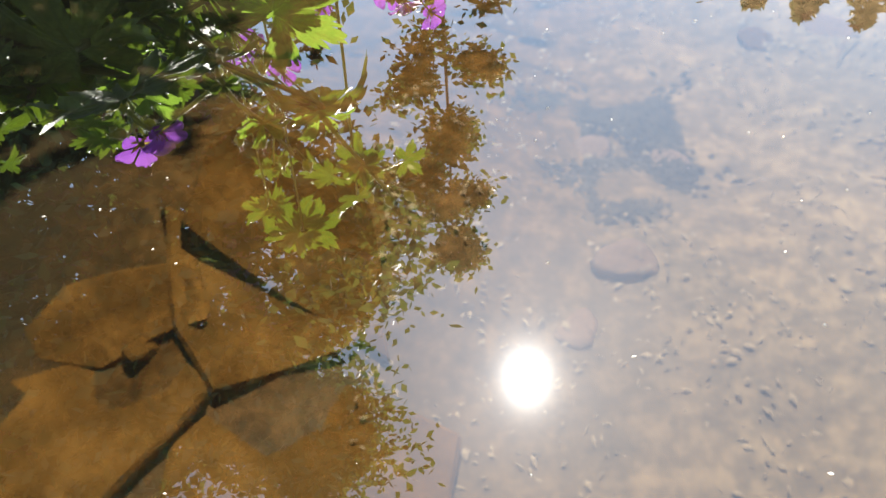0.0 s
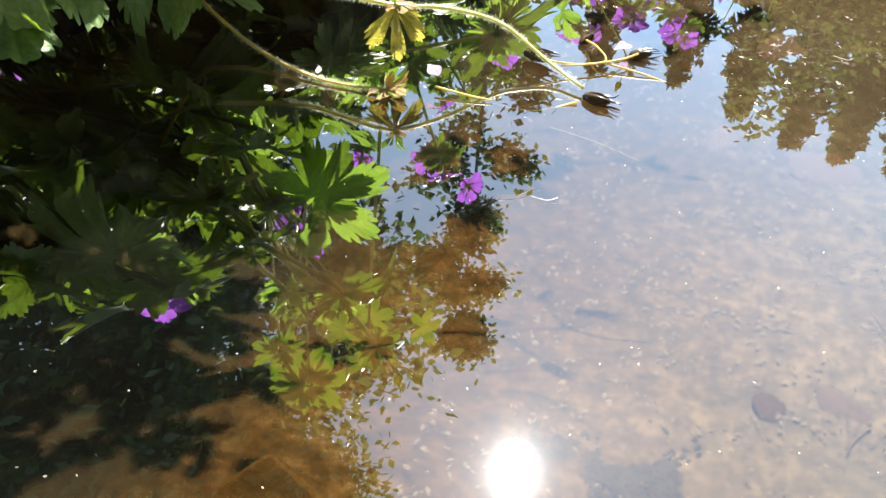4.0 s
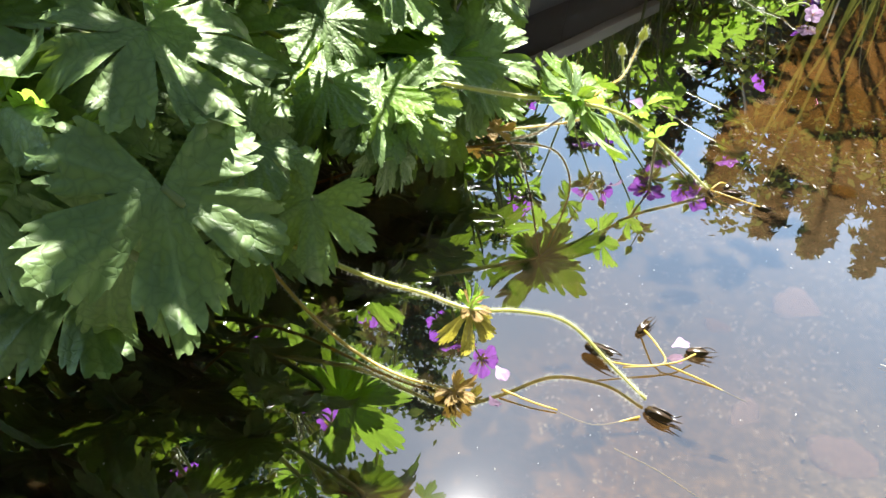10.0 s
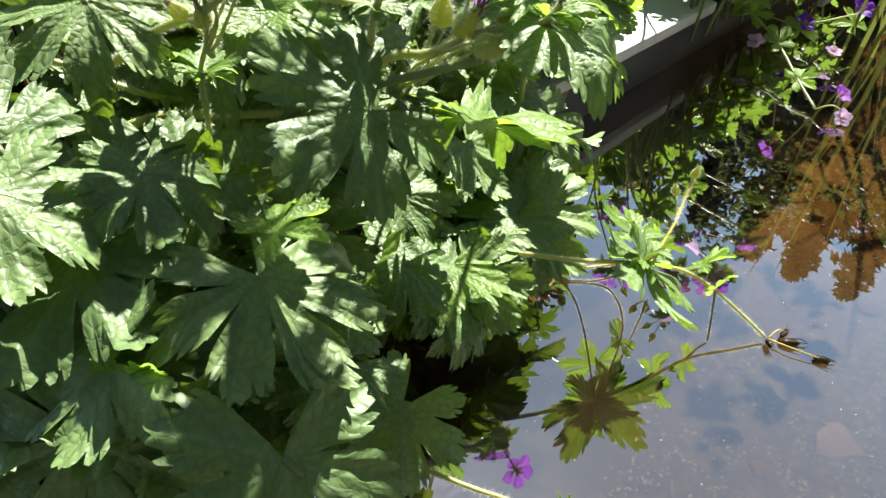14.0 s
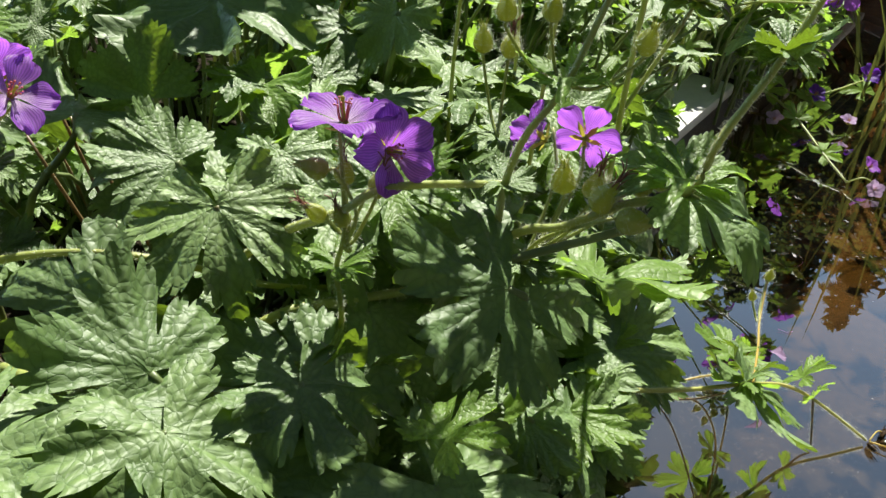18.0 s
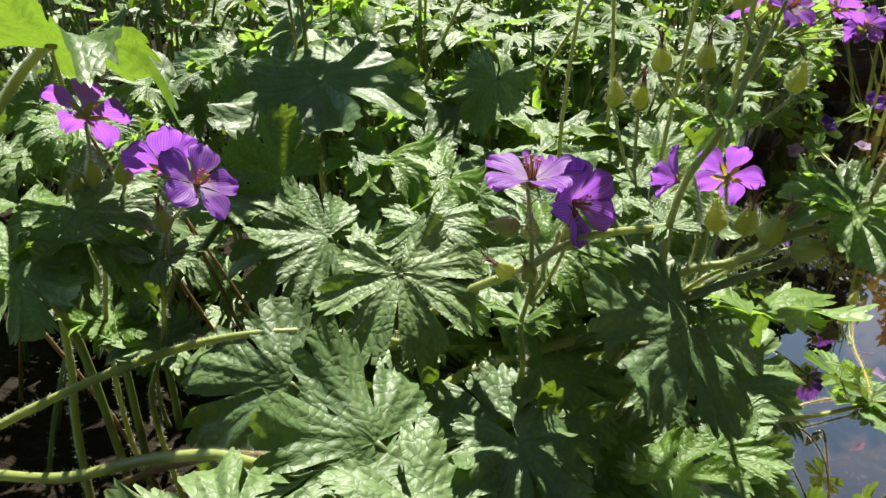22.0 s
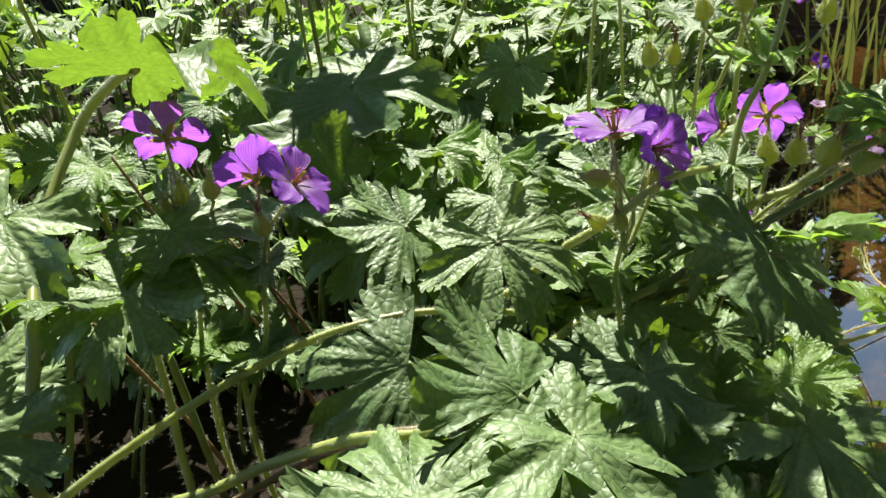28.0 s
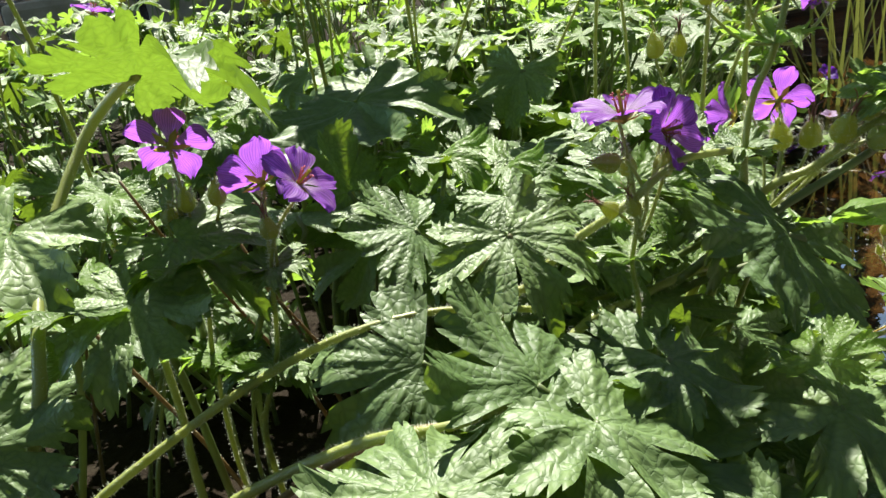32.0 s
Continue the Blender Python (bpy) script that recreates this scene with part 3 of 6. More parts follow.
def petal_mesh(name, seed, material, width=0.335):
    """A broad petal of length 1, its foot at the origin, along +y."""
    rng = random.Random(seed)
    nu, nv = 8, 8
    v, uv = [], []
    lean, ph = rng.uniform(-0.06, 0.06), rng.uniform(0, 6)
    for j in range(nv + 1):
        s = j / nv
        grow = min(1.0, s / 0.66)
        half = 0.055 + width * grow * grow * (3 - 2 * grow)
        half *= 1.0 if s < 0.66 else math.sqrt(max(0.0, 1 - ((s - 0.66) / 0.365) ** 2))
        for i in range(nu + 1):
            q = 2 * i / nu - 1
            end = 1 - 0.10 * q * q * s ** 3 - 0.06 * math.exp(-(q / 0.2) ** 2) * s ** 6
            x = q * half + lean * s * s
            y = s * end
            z = 0.16 * s - 0.20 * s ** 3 + 0.22 * half * q * q + 0.06 * math.sin(7 * q + ph) * s * s + 0.03 * math.sin(9 * s + 2 * q + ph) * s
            v.append((x, y, z))
            uv.append((i / nu, s))
    f = [(j * (nu + 1) + i, j * (nu + 1) + i + 1, (j + 1) * (nu + 1) + i + 1, (j + 1) * (nu + 1) + i) for j in range(nv) for i in range(nu)]
    return mesh_of(name, v, f, material, {"flat": uv})


PETALS = [petal_mesh("petal", i, PETAL) for i in range(4)]
PETALS_NARROW = [petal_mesh("petal_narrow", 30 + i, PETAL, 0.325) for i in range(3)]
PETALS_BLUE = [petal_mesh("petal_blue", 10 + i, PETAL_BLUE) for i in range(2)]
PETALS_WHITE = [petal_mesh("petal_faded", 20 + i, PETAL_WHITE) for i in range(2)]


def lathe(profile, seg=10, ridge=0.0, ridges=5):
    v, f = [], []
    for r, z in profile:
        for j in range(seg):
            a = 2 * math.pi * j / seg
            rr = r * (1 + ridge * math.cos(ridges * a))
            v.append((rr * math.cos(a), rr * math.sin(a), z))
    n = len(profile)
    f = [(i * seg + j, i * seg + (j + 1) % seg, (i + 1) * seg + (j + 1) % seg, (i + 1) * seg + j) for i in range(n - 1) for j in range(seg)]
    f.append(tuple(range(seg))[::-1])
    f.append(tuple((n - 1) * seg + j for j in range(seg)))
    return v, f


def joined(*pieces):
    v, f, k = [], [], 0
    mats = []
    for pv, pf, mat in pieces:
        v += [tuple(q) for q in pv]
        f += [tuple(i + k for i in q) for q in pf]
        mats += [mat] * len(pf)
        k += len(pv)
    return v, f, mats


def flower_heart():
    """Receptacle, five narrow sepals behind the petals, ten stamens and the style, in a flower of radius 1."""
    rng = random.Random(5)
    pieces = [(*lathe([(0.03, -0.16), (0.09, -0.12), (0.11, -0.03), (0.08, 0.04), (0.04, 0.12), (0.03, 0.42), (0.045, 0.46), (0.02, 0.5)], 8), 0)]
    for i in range(5):
        a = 2 * math.pi * (i + 0.5) / 5
        d, s = np.array([math.cos(a), math.sin(a), 0]), np.array([-math.sin(a), math.cos(a), 0])
        up = np.array([0, 0, 1.0])
        pv = [d * 0.06 - up * 0.1 - s * 0.05, d * 0.06 - up * 0.1 + s * 0.05, d * 0.3 - up * 0.02 + s * 0.085, d * 0.3 - up * 0.02 - s * 0.085,
              d * 0.5 + up * 0.05, d * 0.3 - up * 0.055, d * 0.06 - up * 0.13]
        pieces.append((pv, [(6, 1, 2, 5), (0, 6, 5, 3), (5, 2, 4), (3, 5, 4)], 0))
    for i in range(10):
        a = 2 * math.pi * i / 10 + rng.uniform(-0.1, 0.1)
        out = np.array([math.cos(a), math.sin(a), 0])
        ln = rng.uniform(0.34, 0.44)
        v, f, *_ = tube_arrays([out * 0.05, out * 0.10 + np.array([0, 0, ln * 0.5]), out * rng.uniform(0.1, 0.19) + np.array([0, 0, ln])], 0.012, 0.009, 4, 2)
        pieces.append((v, f, 1))
        q = out * 0.15 + np.array([0, 0, ln])
        pieces.append(([q + np.array(o) * 0.035 for o in ((1, 0, 0), (-1, 0, 0), (0, 1, 0), (0, -1, 0), (0, 0, .7), (0, 0, -.7))],
                       [(0, 2, 4), (2, 1, 4), (1, 3, 4), (3, 0, 4), (2, 0, 5), (1, 2, 5), (3, 1, 5), (0, 3, 5)], 1))
    v, f, mats = joined(*pieces)
    me = mesh_of("flower", v, f, [SEPAL, STAMEN])
    me.polygons.foreach_set("material_index", mats)
    return me


HEART = flower_heart()


def flower(parent, place, facing, radius=0.021, open_=0.0, petals=None, rng=random, label="violet five-petalled flower with dark veins", turn=0.0, name="flower"):
    """A flower facing along a direction; open_: degrees that the petals are folded up from flat."""
    q = Vector(facing).normalized().to_track_quat("Z", "Y").to_matrix().to_4x4()
    m = Matrix.Translation(place) @ q @ pose(0, 0, 0, 0, 0, turn) @ Matrix.Diagonal((radius, radius, radius, 1))
    ob = put(name, HEART, parent, m, label)
    for i in range(5):
        lift = open_ + rng.uniform(-7, 7)
        pm = m @ pose(0, 0, 0.01 * (i % 2), 0, 0, 72 * i + rng.uniform(-5, 5)) @ pose(0, 0.05, 0, lift, rng.uniform(-10, 10), 0)
        put("petal", rng.choice(petals or PETALS), ob, pm)
    return ob


def bud_mesh(name, seed, hairy=True, open_=False):
    """A pointed, ribbed bud of length 1 along +z, its foot at the origin, furred."""
    rng = random.Random(seed)
    prof = [(0.07, 0.0), (0.20, 0.06), (0.29, 0.2), (0.31, 0.36), (0.26, 0.56), (0.17, 0.74), (0.08, 0.88), (0.03, 1.0)]
    v, f = lathe(prof, 20, 0.17)
    pieces = [(v, f, 0)]
    for i in range(5):                     # awns of the sepals
        a = 2 * math.pi * i / 5
        o = np.array([math.cos(a), math.sin(a), 0])
        tv, tf, *_ = tube_arrays([o * 0.12 + np.array([0, 0, 0.8]), o * 0.10 + np.array([0, 0, 0.98]), o * 0.2 + np.array([0, 0, 1.16])], 0.03, 0.008, 4, 2)
        pieces.append((tv, tf, 1 if open_ else 0))
    if open_:
        for i in range(5):
            a = 2 * math.pi * i / 5 + 0.4
            o = np.array([math.cos(a), math.sin(a), 0])
            tv, tf, *_ = tube_arrays([o * 0.03 + np.array([0, 0, 0.8]), o * 0.07 + np.array([0, 0, 1.3]), o * 0.3 + np.array([0, 0, 1.5])], 0.026, 0.016, 4, 2)
            pieces.append((tv, tf, 1))
    v, f, mats = joined(*pieces)
    me = mesh_of(name, v, f, [BUD, BUD_TIP])
    me.polygons.foreach_set("material_index", mats)
    hv, hf = [], []
    for _ in range(260 if hairy else 0):
        s, a = rng.random(), rng.random() * 2 * math.pi
        r = np.interp(s, [p[1] for p in prof], [p[0] for p in prof])
        o = np.array([math.cos(a), math.sin(a), 0.15]) + np.array([rng.uniform(-.5, .5), rng.uniform(-.5, .5), rng.uniform(-.5, .7)])
        p = np.array([r * math.cos(a), r * math.sin(a), s])
        k = len(hv)
        hv += [p + np.array([0, 0, .0028]), p - np.array([0, 0, .0028]), p + o * rng.uniform(0.10, 0.26)]
        hf.append((k, k + 1, k + 2))
    return me, mesh_of(name + "_hairs", hv, hf, HAIR, smooth=False) if hairy else None


BLADES_DEEP = [leaf_mesh("deep_cut_blade", 171 + i, LEAF, 5, 0.15, 0.05, narrow=0.80) for i in range(4)]
BUDS = [bud_mesh("bud", 1), bud_mesh("bud", 2)]
BUDS_OPEN = [bud_mesh("spent_bud", 3, True, True)]


def bud(parent, foot, toward, length=0.013, kind=None, rng=random, label=""):
    me, hairs = rng.choice(kind or BUDS)
    q = Vector(toward).normalized().to_track_quat("Z", "Y").to_matrix().to_4x4()
    m = Matrix.Translation(foot) @ q @ Matrix.Diagonal((length * 1.0, length * 1.0, length, 1))
    ob = put("flower_bud", me, parent, m, label)
    put("bud_hairs", hairs, ob, m)
    return ob

# ---- ground, pond bed, water ----
NEAR_END, FAR_END, RIGHT_END = -0.9, 1.93, 1.9


def pond_depth(x, y):
    """How far inside the pond a place lies, in metres."""
    return min((x - bank_x(y)) * 0.9, y - NEAR_END, FAR_END - y + 0.12 * math.sin(3 * x), RIGHT_END - x)


def bed_z(x, y):
    return -0.105 + 0.034 * math.exp(-((x + 0.06) ** 2 + (y - 0.11) ** 2) / 0.006) - 0.14 * min(1, max(0, (y - 0.12) / 0.65)) - 0.05 * min(1, max(0, y - 0.8)) + 0.012 * noise.noise((x * 9, y * 9, 2)) + 0.006 * noise.noise((x * 31, y * 31, 5))


def ground_z(x, y):
    d = pond_depth(x, y)
    bank = 0.028 + 0.02 * noise.noise((x * 3, y * 3, 0)) + 0.012 * noise.noise((x * 14, y * 14, 1)) + 0.02 * min(1, max(0, -d)) + 0.05 * max(0, min(4, y - 2)) 
    if d < -0.03:
        return bank
    if d > 0.0:
        return bed_z(x, y)
    s = (d + 0.03) / 0.03
    return bank * (1 - s) + bed_z(x, y) * s


def axis(lo, hi, fine, far):
    mid = np.arange(lo, hi + fine / 2, fine)
    out = np.array([0.3, 0.8, 1.8, 4, 9, 20, 45, 90, far])
    return np.concatenate([lo - out[::-1], mid, hi + out])


xs, ys = axis(-1.6, 2.1, 0.03, 200.0), axis(-1.2, 2.6, 0.03, 200.0)
gv = [(x, y, ground_z(x, y)) for y in ys for x in xs]
gf = [(j * len(xs) + i, j * len(xs) + i + 1, (j + 1) * len(xs) + i + 1, (j + 1) * len(xs) + i) for j in range(len(ys) - 1) for i in range(len(xs) - 1)]
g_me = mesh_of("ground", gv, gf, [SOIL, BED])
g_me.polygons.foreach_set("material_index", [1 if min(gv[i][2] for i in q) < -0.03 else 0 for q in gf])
ground = tagged(new("ground", g_me), "dark garden soil and the brown silty bed of a pond", "ground", kind="structure")

wx = np.linspace(0, 1, 30)
wv = [(bank_x(y) - 0.012 + u * (RIGHT_END + 0.05 - bank_x(y)), y, 0.0) for y in np.linspace(NEAR_END - 0.02, FAR_END + 0.14, 30) for u in wx]
wf = [(j * 30 + i, j * 30 + i + 1, (j + 1) * 30 + i + 1, (j + 1) * 30 + i) for j in range(29) for i in range(29)]
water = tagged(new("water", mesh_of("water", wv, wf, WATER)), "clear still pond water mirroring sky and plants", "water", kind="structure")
water.visible_shadow = False


def box(name, material, parent, m, size, bevel=0.004, label=""):
    bm = bmesh.new()
    bmesh.ops.create_cube(bm, size=1.0)
    for v in bm.verts:
        v.co = Vector((v.co.x * size[0], v.co.y * size[1], v.co.z * size[2]))
    bmesh.ops.bevel(bm, geom=bm.edges[:], offset=bevel, segments=2, affect="EDGES", profile=0.6)
    me = bpy.data.meshes.new(name)
    bm.to_mesh(me)
    bm.free()
    me.materials.append(material)
    return put(name, me, parent, m, label)


turn_bank = -math.degrees(math.atan2(LEAN, 1.0))
edging = base("pond_edging", (bank_x(0.5), 0.5, 0.0), "pale concrete edging slabs over a black pond liner", "edging", kind="structure")
for i, y in enumerate(np.arange(0.86, 2.0, 0.46)):
    m = Matrix.Translation((bank_x(y), y, 0.0)) @ pose(0, 0, 0, 0, 0, turn_bank)
    rr = random.Random(i)
    box("edging_slab", COPING, edging, m @ pose(-0.118, 0, 0.055, rr.uniform(-.4, .4), rr.uniform(-.4, .4), 0), (0.24, 0.455, 0.014), 0.004)
for y in np.arange(-0.75, 2.0, 0.46):
    m = Matrix.Translation((bank_x(y), y, 0.0)) @ pose(0, 0, 0, 0, 0, turn_bank)
    box("liner_wall", LINER, edging, m @ pose(-0.028, 0, -0.1035 if y > 0.6 else -0.12, 0, 0, 0), (0.045, 0.512, 0.30), 0.002, "black rubber pond liner")

# slatted timber edge at the far end of the pond
deck = base("timber_deck", (0.95, FAR_END + 0.12, 0.0), "dark weathered timber deck edge with open slots", "deck", kind="")
box("beam", TIMBER, deck, pose(0.95, FAR_END + 0.10, 0.005, 0, 0, -6), (1.9, 0.05, 0.13), 0.006)
for i in range(24):
    box("deck_board", TIMBER, deck, pose(0.10 + i * 0.075, FAR_END + 0.30 - i * 0.0079, 0.088, 0, 0, 22), (0.050, 0.42, 0.022), 0.003)
# pale colour stands in for the light in the slots
box("deck_bearer", BORDER, deck, pose(0.95, FAR_END + 0.33, 0.050, 0, 0, -6), (1.9, 0.40, 0.02), 0.003, "pale strip drawn for the bright slots between the boards")

# low sandstone border behind the bed
for i in range(5):
    rr = random.Random(70 + i)
    b = box("border_stone", BORDER, None, pose(-2.25 + i * 0.42, 2.75 + 0.1 * i, 0.16, rr.uniform(-2, 2), rr.uniform(-2, 2), 14 + rr.uniform(-4, 4)), (0.40, 0.2, 0.22), 0.025)
    tagged(b, "sand-coloured border stone behind the flower bed", "border stone", "border stones")


def stone_mesh(name, seed, material, flat=0.35):
    """A rounded, worn stone of radius 1."""
    rng = random.Random(seed)
    bm = bmesh.new()
    bmesh.ops.create_icosphere(bm, subdivisions=3, radius=1.0)
    off = Vector((rng.uniform(0, 50), rng.uniform(0, 50), rng.uniform(0, 50)))
    for v in bm.verts:
        d = v.co.normalized()
        r = 1 + 0.32 * noise.noise(d * 1.1 + off) + 0.12 * noise.noise(d * 2.9 + off)
        z = d.z * flat
        z = max(-flat * 0.75, min(flat * 0.75, z * 1.25))
        v.co = Vector((d.x * r, d.y * r, z * (1 + 0.15 * noise.noise(d * 3 + off))))
    me = bpy.data.meshes.new(name)
    bm.to_mesh(me)
    bm.free()
    me.polygons.foreach_set("use_smooth", [True] * len(me.polygons))
    me.materials.append(material)
    return me


STONES = [stone_mesh("bed_stone", 7 + i, BED_STONE, 0.22 + 0.06 * (i % 3)) for i in range(5)]
STONES_PALE = [stone_mesh("pale_stone", 27 + i, PALE_STONE, 0.22) for i in range(3)]


def slab_mesh(name, seed, corners, thick, material):
    """A broken flagstone from its corner points, edges worn."""
    bm = bmesh.new()
    rng = random.Random(seed)
    top = [bm.verts.new((x, y, 0)) for x, y in corners]
    face = bm.faces.new(top)
    ex = bmesh.ops.extrude_face_region(bm, geom=[face])
    for v in [g for g in ex["geom"] if isinstance(g, bmesh.types.BMVert)]:
        v.co.z -= thick
        v.co.x += rng.uniform(-.004, .004)
    bmesh.ops.recalc_face_normals(bm, faces=bm.faces[:])
    bmesh.ops.bevel(bm, geom=bm.edges[:], offset=thick * 0.12, segments=1, affect="EDGES", profile=0.6)
    bmesh.ops.triangulate(bm, faces=bm.faces[:])
    bmesh.ops.subdivide_edges(bm, edges=bm.edges[:], cuts=3, use_grid_fill=True)
    for v in bm.verts:
        q = v.co * 38 + Vector((seed * 9.0, 0, 0))
        v.co += Vector((noise.noise(q), noise.noise(q + Vector((40, 0, 0))), 0.9 * noise.noise(q * 0.8 + Vector((0, 70, 0))))) * 0.0028
    for e in bm.edges:
        e.smooth = e.calc_face_angle(0.0) < 0.5
    me = bpy.data.meshes.new(name)
    bm.to_mesh(me)
    bm.free()
    me.polygons.foreach_set("use_smooth", [True] * len(me.polygons))
    me.materials.append(material)
    return me


SLAB_LABEL = "ochre flagstone lying on the pond bed under water"
for name_seed, (corners, rise, tilt) in enumerate((
        (((-0.069, 0.120), (-0.060, 0.132), (-0.027, 0.115), (-0.018, 0.089), (-0.013, 0.066), (-0.030, 0.072), (-0.047, 0.082), (-0.071, 0.094)), 0.005, (3, -3)),
        (((-0.079, 0.099), (-0.044, 0.086), (-0.022, 0.070), (-0.026, 0.064), (-0.041, 0.057), (-0.056, 0.050), (-0.068, 0.064)), 0.003, (-2, 3)),
        (((-0.110, 0.080), (-0.073, 0.085), (-0.066, 0.066), (-0.094, 0.056), (-0.125, 0.062)), 0.002, (2, 2)),
        (((-0.118, 0.050), (-0.070, 0.059), (-0.062, 0.046), (-0.085, 0.015), (-0.135, 0.012)), 0.004, (1, -2)),
        (((-0.060, 0.044), (-0.030, 0.052), (0.005, 0.040), (0.000, -0.02), (-0.060, -0.03)), 0.001, (2, 2)))):
    cx, cy = np.mean(corners, axis=0)
    lie_x = math.degrees(math.atan((bed_z(cx, cy + .02) - bed_z(cx, cy - .02)) / .04)) + tilt[0] * 0.4
    lie_y = -math.degrees(math.atan((bed_z(cx + .02, cy) - bed_z(cx - .02, cy)) / .04)) + tilt[1] * 0.4
    ob = put("flagstone", slab_mesh("flagstone", name_seed, [((a - cx) * 1.20, (b - cy) * 1.20) for a, b in corners], 0.010, BED_STONE), None, pose(cx, cy, bed_z(cx, cy) - 0.001 + rise, lie_x, lie_y, 0))
    tagged(ob, SLAB_LABEL, "stone", "stones on the pond bed")

rs = random.Random(3)
SPOTS = [(0.050, 0.163, 0.008, 1), (0.078, 0.159, 0.008, 1), (0.152, 0.242, 0.013, 1), (0.060, 0.109, 0.010, 1), (0.042, 0.085, 0.008, 1), (0.10, 0.175, 0.010, 0), (0.165, 0.586, 0.026, 1), (0.175, 0.435, 0.022, 1), (0.245, 0.965, 0.075, 0), (0.40, 1.0, 0.08, 0),
         (0.30, 1.25, 0.09, 0), (0.55, 1.25, 0.10, 0), (0.36, 0.80, 0.06, 0), (0.15, 1.18, 0.08, 0), (0.62, 0.95, 0.07, 0), (0.45, 1.5, 0.16, 0), (0.2, 1.5, 0.14, 0)]
for _ in range(34):
    x, y = rs.uniform(-0.1, 0.75), rs.uniform(0.0, 1.0)
    if x > bank_x(y) + 0.08:
        SPOTS.append((x, y, rs.uniform(0.003, 0.008) if y < 0.45 else rs.uniform(0.008, 0.02), 1 if rs.random() < 0.4 else 0))
for _ in range(12):
    y = rs.uniform(-0.15, 0.16)
    SPOTS.append((bank_x(y) + rs.uniform(0.06, 0.30), y, rs.uniform(0.008, 0.02), 0))
for x, y, r, pale in SPOTS:
    ob = put("stone", rs.choice(STONES_PALE if pale else STONES), None,
             Matrix.Translation((x, y, bed_z(x, y) - r * 0.09)) @ pose(0, 0, 0, rs.uniform(-6, 6), rs.uniform(-6, 6), rs.uniform(0, 360)) @ Matrix.Diagonal((r, r * rs.uniform(.7, 1), r, 1)))
    tagged(ob, "pale pinkish stone on the silty pond bed" if pale else "ochre brown rounded stone on the pond bed", "stone", "stones on the pond bed")


def flakes(name, count, region, size, material, lift, seed, label, category, rise=None, heaps=()):
    """Many small bent flakes as one loose stuff."""
    rng = random.Random(seed)
    v, f = [], []
    for _ in range(count):
        if heaps:
            hx, hy, wx, wy = rng.choice(heaps)
            x, y = rng.gauss(hx, wx), rng.gauss(hy, wy)
        else:
            x, y = rng.uniform(*region[0]), rng.uniform(*region[1])
        if x < bank_x(y) + 0.03:
            continue
        z = rise(x, y) if rise else 0.0
        s, a = size * rng.uniform(0.4, 1.4), rng.uniform(0, 6.3)
        c, q = math.cos(a) * s, math.sin(a) * s
        w = rng.uniform(0.12, 0.6)
        h = lift * rng.uniform(0.3, 1.0)
        k = len(v)
        v += [(x - c, y - q, z + h * .3), (x + q * w, y - c * w, z + h), (x + c, y + q, z + h * .5), (x - q * w, y + c * w, z + h * .8), (x, y, z + h * 1.4)]
        f += [(k, k + 1, k + 4), (k + 1, k + 2, k + 4), (k + 2, k + 3, k + 4), (k + 3, k, k + 4)]
    ob = new(name, mesh_of(name, v, f, material, smooth=False))
    return tagged(ob, label, category, kind="stuff")


SUNK = thin_material("sunken_straw", (0.34, 0.26, 0.16), (0.2, 0.15, 0.1), 0.0, 0.9)
SUNK_DARK = thin_material("sunken_crumb", (0.19, 0.144, 0.090), (0.1, 0.08, 0.05), 0.0, 0.9)
flakes("bed_debris", 13000, ((-0.02, 0.45), (-0.05, 0.75)), 0.0016, SUNK, 0.0008, 15, "pale straw and leaf crumbs strewn over the pond bed", "debris", bed_z)
flakes("bed_debris", 5000, ((-0.02, 0.45), (-0.05, 0.75)), 0.0011, SUNK_DARK, 0.0005, 16, "dark rotted leaf crumbs strewn over the pond bed", "debris", bed_z)
# dark flakes drawn where the bed has a shadowed hollow
flakes("leaf_litter", 4200, None, 0.0026, HOLLOW, 0.0012, 17, "dark flakes heaped to draw shadowy hollows in the pond bed", "leaf litter", bed_z, [(0.060, 0.187, .016, .006), (0.078, 0.180, .008, .010), (0.050, 0.188, .010, .005), (0.060, 0.140, .009, .006), (0.066, 0.150, .010, .006)])
flakes("floating_specks", 800, ((-0.3, 0.35), (-0.05, 0.8)), 0.0004, MOTE, 0.0004, 5, "tiny white specks of dust and pollen afloat on the water", "specks")

rs = random.Random(8)
for _ in range(9):        # thin floating slivers
    x, y, a, s = rs.uniform(-0.02, 0.35), rs.uniform(0.08, 0.8), rs.uniform(0, 6.3), rs.uniform(0.004, 0.009)
    d = np.array([math.cos(a), math.sin(a), 0]) * s
    v, f, *_ = tube_arrays([np.array([x, y, .0012]) - d, np.array([x + .0014, y - .0014, .0008]), np.array([x, y, .0014]) + d], 0.00007, 0.00013, 5, 4)
    tagged(put("floating_sliver", mesh_of("floating_sliver", v, f, rs.choice([PINKFLECK, MOTE, STEM_DRY])), None), "thin fallen petal sliver afloat on the water", "plant debris", "floating slivers")
